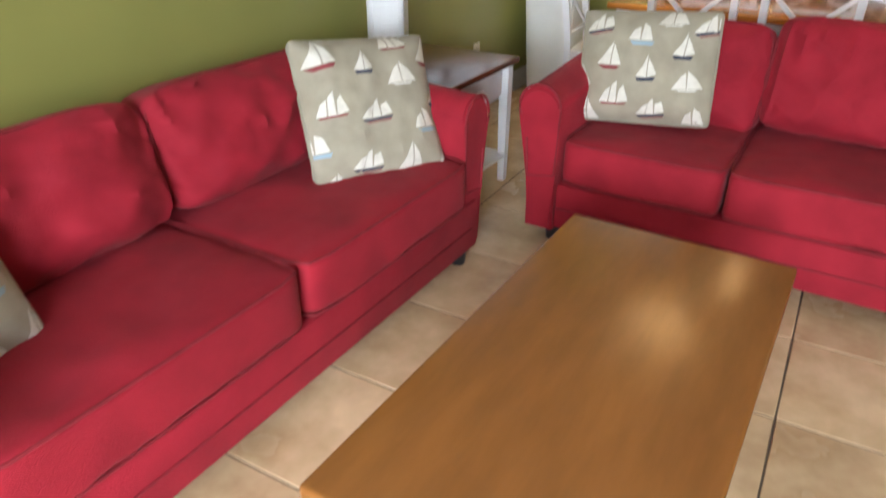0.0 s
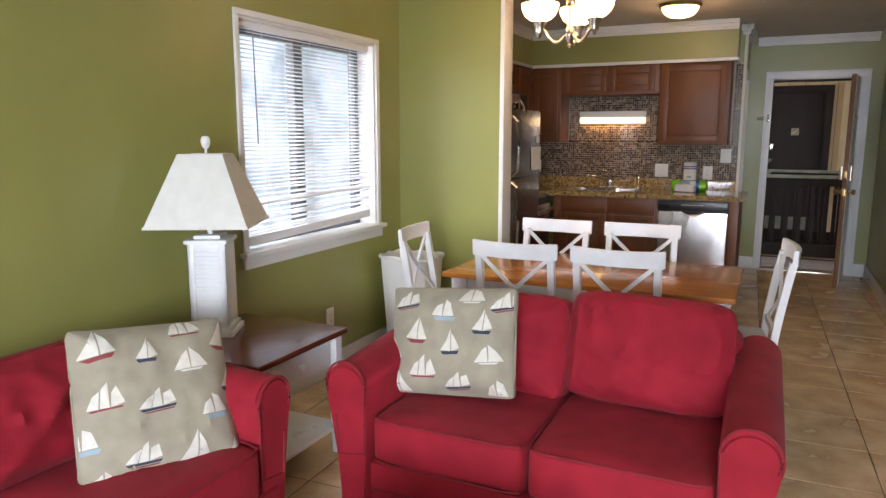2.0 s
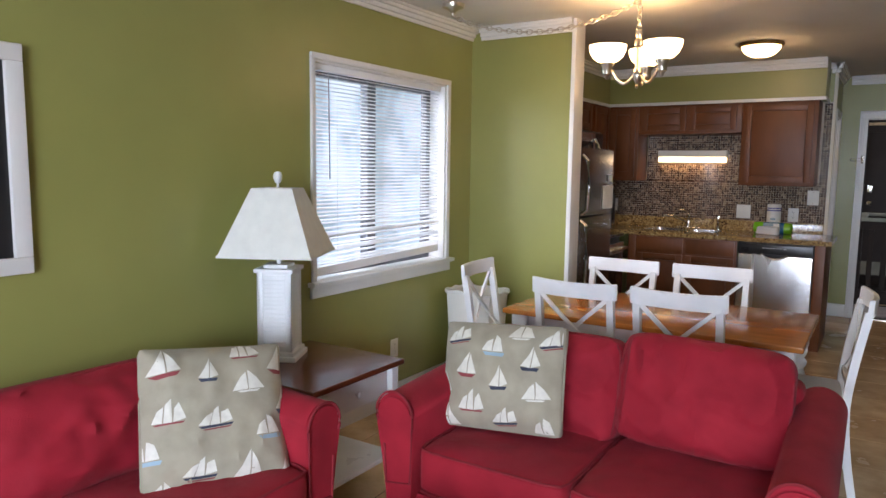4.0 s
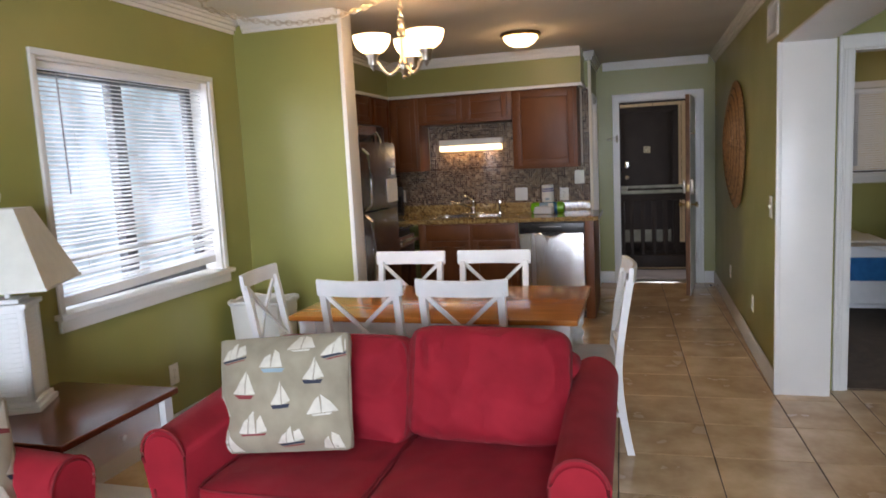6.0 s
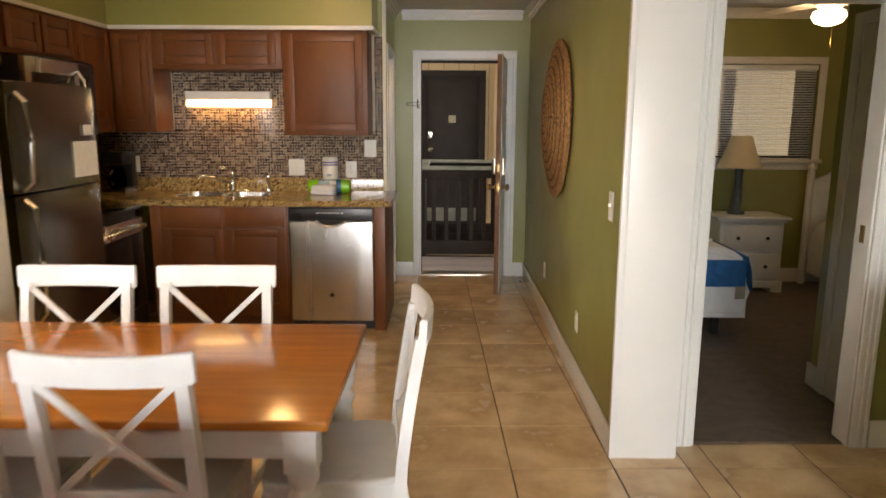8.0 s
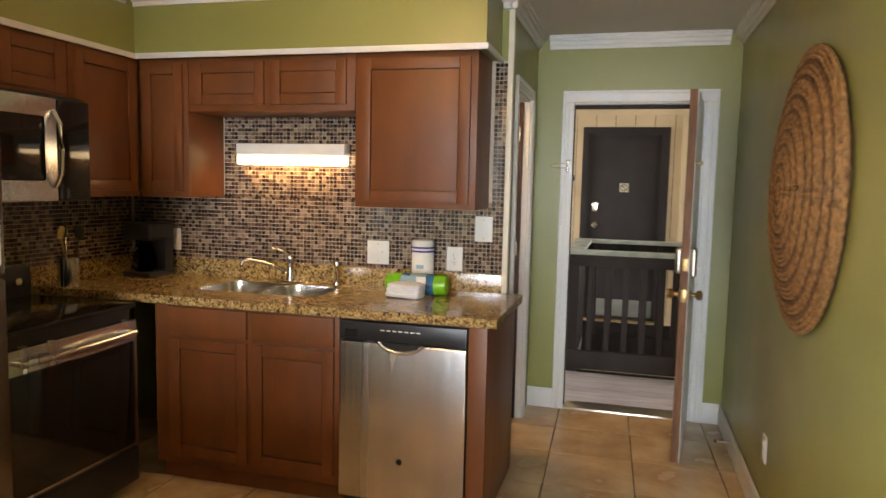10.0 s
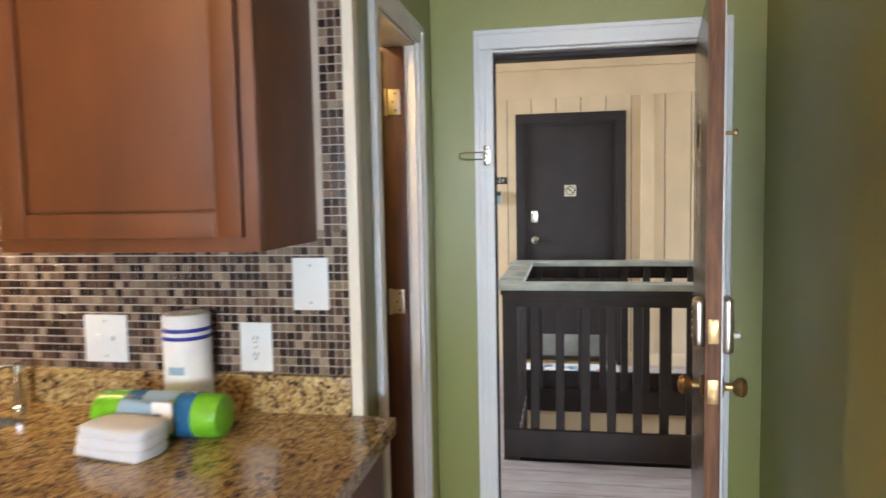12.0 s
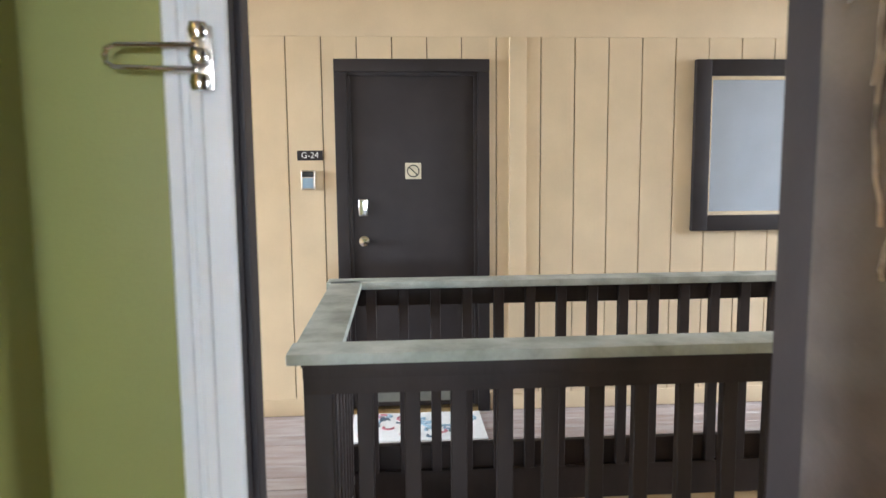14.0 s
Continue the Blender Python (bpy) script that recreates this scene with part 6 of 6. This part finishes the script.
part("deadbolt", box(-0.345, -0.285, -0.028, -0.006, 1.275, 1.385, 0.012, seg=3), CHROME, nd)
part("knob", lathe([(0.032, 0), (0.032, 0.008), (0.012, 0.014), (0.012, 0.035), (0.028, 0.045), (0.028, 0.06), (0.004, 0.068)], 18, m=Matrix.Rotation(radians(90), 4, "X"), at=(-0.312, -0.006, 1.12)), CHROME, nd)
sg = part("no_smoking_sign", box(-0.05, 0.05, -0.010, -0.006, 1.505, 1.605, 0.001), YELLOW, nd, "small no smoking sign")
part("ring", tube([(0.036 * math.cos(math.tau * i / 24), -0.011, 1.555 + 0.036 * math.sin(math.tau * i / 24)) for i in range(24)], 0.004, 6, closed=True), BLACKP, sg)
part("bar", tube([(-0.025, -0.011, 1.58), (0.025, -0.011, 1.53)], 0.004, 6), BLACKP, sg)

un = thing("unit_sign", pose(1.163, YW - 0.008, 1.62), "dark unit number sign with white lettering", "sign")
part("plate", box(-0.078, 0.078, -0.006, 0, -0.03, 0.03, 0.002), DARKDOOR, un)
fcv = bpy.data.curves.new("lettering", "FONT")
fcv.body, fcv.size, fcv.align_x, fcv.align_y, fcv.extrude = "G-24", 0.052, "CENTER", "CENTER", 0.0006
tx = new("lettering", fcv)
deps = bpy.context.evaluated_depsgraph_get()
tme = bpy.data.meshes.new_from_object(tx.evaluated_get(deps))
bpy.data.objects.remove(tx)
tme.materials.clear()
tme.materials.append(PAPER)
tob = new("lettering", tme)
tob.parent = un
tob.matrix_basis = pose(0, -0.0075, 0, 90, 0, 0)
lb = thing("key_lock_box", pose(1.15, YW - 0.008, 1.47), "grey key lock box with light blue front", "lock box")
part("lock_case", box(-0.043, 0.043, -0.035, 0, -0.06, 0.06, 0.01, seg=3), NICKEL, lb)
part("lock_front", box(-0.032, 0.032, -0.04, -0.033, -0.05, 0.012, 0.004), HULLBLUE, lb)
part("lock_top", box(-0.036, 0.036, -0.04, -0.033, 0.018, 0.052, 0.004), BLACKP, lb)

ow = thing("neighbour_window", pose(4.18, YW, 1.12), "dark framed window with pale screen", "window")
part("window_frame", boxes((-0.60, -0.50, -0.045, 0.012, 0, 1.08), (0.50, 0.60, -0.045, 0.012, 0, 1.08), (-0.50, 0.50, -0.045, 0.012, 0, 0.10), (-0.50, 0.50, -0.045, 0.012, 0.98, 1.08), b=0.006), DARKDOOR, ow)
part("inner_frame", boxes((-0.50, -0.485, -0.025, 0.005, 0.10, 0.98), (0.485, 0.50, -0.025, 0.005, 0.10, 0.98), (-0.485, 0.485, -0.025, 0.005, 0.10, 0.125), (-0.485, 0.485, -0.025, 0.005, 0.955, 0.98)), CHROME, ow)
part("screen", box(-0.485, 0.485, -0.012, -0.006, 0.125, 0.955), FROST, ow)

mt = thing("door_mat", pose(1.80, 12.66, ZB), "pale door mat with pink and blue pattern", "mat")
part("mat_body", box(-0.40, 0.40, -0.23, 0.23, 0, 0.012, 0.004), PAPER, mt)
rng = random.Random(8)
PINK = material("faded_pink", (0.55, 0.22, 0.24), 0.9, var=0.15)
for i in range(38):
    cx, cy, r = rng.uniform(-0.34, 0.34), rng.uniform(-0.18, 0.18), rng.uniform(0.02, 0.045)
    a0 = rng.uniform(0, 6)
    part("motif", tube([(cx + r * math.cos(a0 + k * 0.55), cy + r * 0.8 * math.sin(a0 + k * 0.55), 0.012) for k in range(8)], 0.009, 5), (HULLBLUE, PINK, HULLBLUE, GREYB)[i % 4], mt)


def railing(m, length, label, left_post=True, right_post=False, step=0.143):
    """A guard rail along +x from the origin; its outer face looks towards -y."""
    r = thing("guard_rail", m, label, "railing", "stairwell railing")
    part("rail_cap", box(-0.05, length, -0.035, 0.11, 0.995, 1.03, 0.006), RAILCAP, r, "weathered pale green rail cap")
    part("upper_fascia", box(-0.005, length, -0.012, 0.028, 0.90, 0.995, 0.004), DARKWOOD, r)
    part("upper_fascia", box(-0.005, length, -0.022, -0.010, 0.95, 0.995, 0.003), DARKWOOD, r)
    part("lower_fascia", box(-0.005, length, -0.012, 0.028, 0.03, 0.185, 0.004), DARKWOOD, r)
    n = int((length - 0.1) / step)
    bme = mesh_of("baluster", box(-0.0245, 0.0245, 0.028, 0.066, 0.06, 0.99, 0.003, seg=1), DARKWOOD)
    for i in range(n):
        o = new("baluster", bme)
        o.parent = r
        o.location = (0.03 + step + i * step, 0, 0)
    for on, x in ((left_post, 0.035), (right_post, length - 0.04)):
        if on:
            part("post", box(x - 0.042, x + 0.042, 0.004, 0.088, -0.25, 0.994, 0.004), DARKWOOD, r)
    return r


railing(pose(1.41, 10.60, ZB), 4.4, "dark stained guard rail with pale weathered cap")
railing(pose(5.8, 11.96, ZB, 0, 0, 180), 4.45, "dark stained guard rail along the far walkway", False, True, 0.156)
railing(pose(1.405, 11.86, ZB, 0, 0, -90), 1.16, "short dark guard rail at the stairwell end", False)
structure("stairwell_edge_board", boxes((1.46, 7.5, 11.905, 11.93, -0.15, ZB + 0.06), (1.46, 7.5, 10.66, 10.685, -0.15, ZB)), DARKWOOD, "dark board at the stairwell edge", "trim")

# emissive panels standing in for the bright garden beyond the living room window
bk_m = bpy.data.materials.new("glowing_outdoor_backdrop")
bk_m.use_nodes = True
bn, bl_ = bk_m.node_tree.nodes, bk_m.node_tree.links
bn.remove(bn["Principled BSDF"])
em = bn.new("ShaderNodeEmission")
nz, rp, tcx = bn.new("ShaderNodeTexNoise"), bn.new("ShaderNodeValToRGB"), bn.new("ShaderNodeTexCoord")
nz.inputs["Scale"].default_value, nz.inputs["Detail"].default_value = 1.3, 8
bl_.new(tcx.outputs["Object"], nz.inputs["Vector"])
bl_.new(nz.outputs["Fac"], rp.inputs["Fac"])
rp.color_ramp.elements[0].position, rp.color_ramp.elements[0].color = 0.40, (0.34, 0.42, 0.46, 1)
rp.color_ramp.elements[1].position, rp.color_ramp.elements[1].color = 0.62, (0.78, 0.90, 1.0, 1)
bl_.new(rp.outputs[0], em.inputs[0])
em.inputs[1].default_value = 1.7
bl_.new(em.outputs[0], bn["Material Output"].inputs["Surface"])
# the short second panel is added to cover the wall end beyond it
structure("backdrop", boxes((-5.2, -5.15, 0.5, 9.40, -2.6, 6.0), (-5.2, -1.3, 9.40, 9.45, -2.6, 6.0)), bk_m, "glowing panels standing in for the hazy garden beyond the window", "backdrop")

# ---- pieces ----
# floor tiles
TX, TY, JO = 0.4565, 0.4334, 0.006
floor = structure("floor", boxes((XK, XR2, YREAR, YD + 0.02, -0.08, -0.0035), (XR2, 5.3, YREAR, YBED + 0.03, -0.08, -0.0035)), GROUT, "beige tiled floor with brown grout", "floor")
tile_cache = {}
TURN = pose(2.046, 5.203, 0, 0, 0, 1.7) @ pose(-2.046, -5.203, 0)


def floor_tiles(X0, X1, Y0, Y1):
    i0, i1 = math.floor((X0 - 2.046) / TX), math.ceil((X1 - 2.046) / TX)
    j0, j1 = math.floor((Y0 - 5.203) / TY), math.ceil((Y1 - 5.203) / TY)
    for i in range(i0, i1):
        for j in range(j0, j1):
            a, b = max(X0, 2.046 + i * TX + JO / 2), min(X1, 2.046 + (i + 1) * TX - JO / 2)
            c, d = max(Y0, 5.203 + j * TY + JO / 2), min(Y1, 5.203 + (j + 1) * TY - JO / 2)
            if b - a < 0.01 or d - c < 0.01:
                continue
            key = (round(b - a, 3), round(d - c, 3))
            if key not in tile_cache:
                tile_cache[key] = mesh_of("floor_tile", box(-(b - a) / 2, (b - a) / 2, -(d - c) / 2, (d - c) / 2, -0.006, 0.0, 0.0022, seg=1), TILE)
            o = new("floor_tile", tile_cache[key])
            o.parent = floor
            o.matrix_basis = TURN @ pose((a + b) / 2, (c + d) / 2, 0)


floor_tiles(XK - 0.06, XR2 + 0.05, -0.4, YD + 0.03)
floor_tiles(XR2 + 0.05 + JO, 4.2, 3.2, YBED - 0.02)

# deck boards of the breezeway
deck_cache = {}
bf = bpy.data.objects["breezeway_floor"]
for yb in range(24):
    y0 = YD + 0.145 + yb * 0.141
    y1 = min(y0 + 0.136, YW - 0.013)
    if y1 - y0 < 0.03:
        continue
    spans = [(-3.9, 1.455 if 10.60 < y0 < 11.93 else 6.5)]
    for a, b in spans:
        key = (round(b - a, 3), round(y1 - y0, 3))
        if key not in deck_cache:
            deck_cache[key] = mesh_of("deck_board", box(0, b - a, 0, y1 - y0, ZB - 0.028, ZB, 0.003, seg=1), DECK)
        o = new("deck_board", deck_cache[key])
        o.parent = bf
        o.location = (a, y0, 0)

# mosaic backsplash
splash = structure("backsplash", boxes((XK + 0.004, 1.229, YB - 0.006, YB, 1.045, 1.412), (-0.437, 0.522, YB - 0.006, YB, 1.412, 1.90), (1.143, 1.229, YB - 0.006, YB, 1.412, 2.155),
                                       (XK, XK + 0.006, 6.72, YB - 0.006, 1.045, 1.412)), TILEGROUT, "brown glass mosaic backsplash", "backsplash")
PI = 0.0222
pm = mesh_of("mosaic_tile", box(-PI / 2 + 0.0014, PI / 2 - 0.0014, -0.0035, 0.002, -PI / 2 + 0.0014, PI / 2 - 0.0014, 0.0008, seg=1), MOSAIC)
verts, faces = [], []
count = 0
rng = random.Random(5)


def mosaic_at(cx, cz, near):
    global count
    tilt = rng.uniform(-0.0006, 0.0006)
    if near and count < 290:
        o = new("mosaic_tile", pm)
        o.parent = splash
        o.location = (cx, YB - 0.006 + tilt, cz)
        count += 1
        return
    h, k = PI / 2 - 0.0014, len(verts)
    y0, y1 = YB - 0.0095 + tilt, YB - 0.005
    for y, e in ((y1, 0), (y0 + 0.0008, 0), (y0, 0.0008)):
        for sx, sz in ((-1, -1), (1, -1), (1, 1), (-1, 1)):
            verts.append((cx + sx * (h - e), y, cz + sz * (h - e)))
    for a in (0, 4):
        for i in range(4):
            faces.append((k + a + i, k + a + (i + 1) % 4, k + a + 4 + (i + 1) % 4, k + a + 4 + i))
    faces.append((k + 8, k + 9, k + 10, k + 11))


for X0, X1, Z0, Z1 in ((XK + 0.012, 1.229, 1.045, 1.412), (-0.437, 0.522, 1.412, 1.89), (1.143, 1.229, 1.412, 2.15)):
    nx, nz_ = int((X1 - X0) / PI), int(round((Z1 - Z0) / PI))
    for i in range(nx):
        for k in range(nz_):
            cx, cz = X1 - PI * (i + 0.5), Z0 + PI * (k + 0.5)
            mosaic_at(cx, cz, cx > 0.92 and cz < 1.412)
me = bpy.data.meshes.new("mosaic_field")
me.from_pydata(verts, [], faces)
me.materials.append(MOSAICS)
mf = new("mosaic_field", me)
mf.parent = splash
tagged(mf, "small brown and copper glass mosaic pieces", kind="stuff")
# the side wall's mosaic
verts, faces = [], []
count = 999
for i in range(int(1.6 / PI)):
    for k in range(16):
        mosaic_at(-(YB - 0.02) + PI * (i + 0.5), 1.045 + PI * (k + 0.5), False)
me = bpy.data.meshes.new("mosaic_side")
me.from_pydata([(XK + (YB - y), -x, z) for x, y, z in verts], [], faces)
me.materials.append(MOSAICS)
ms = new("mosaic_side", me)
ms.parent = splash
tagged(ms, "small brown glass mosaic pieces beside the stove", kind="stuff")
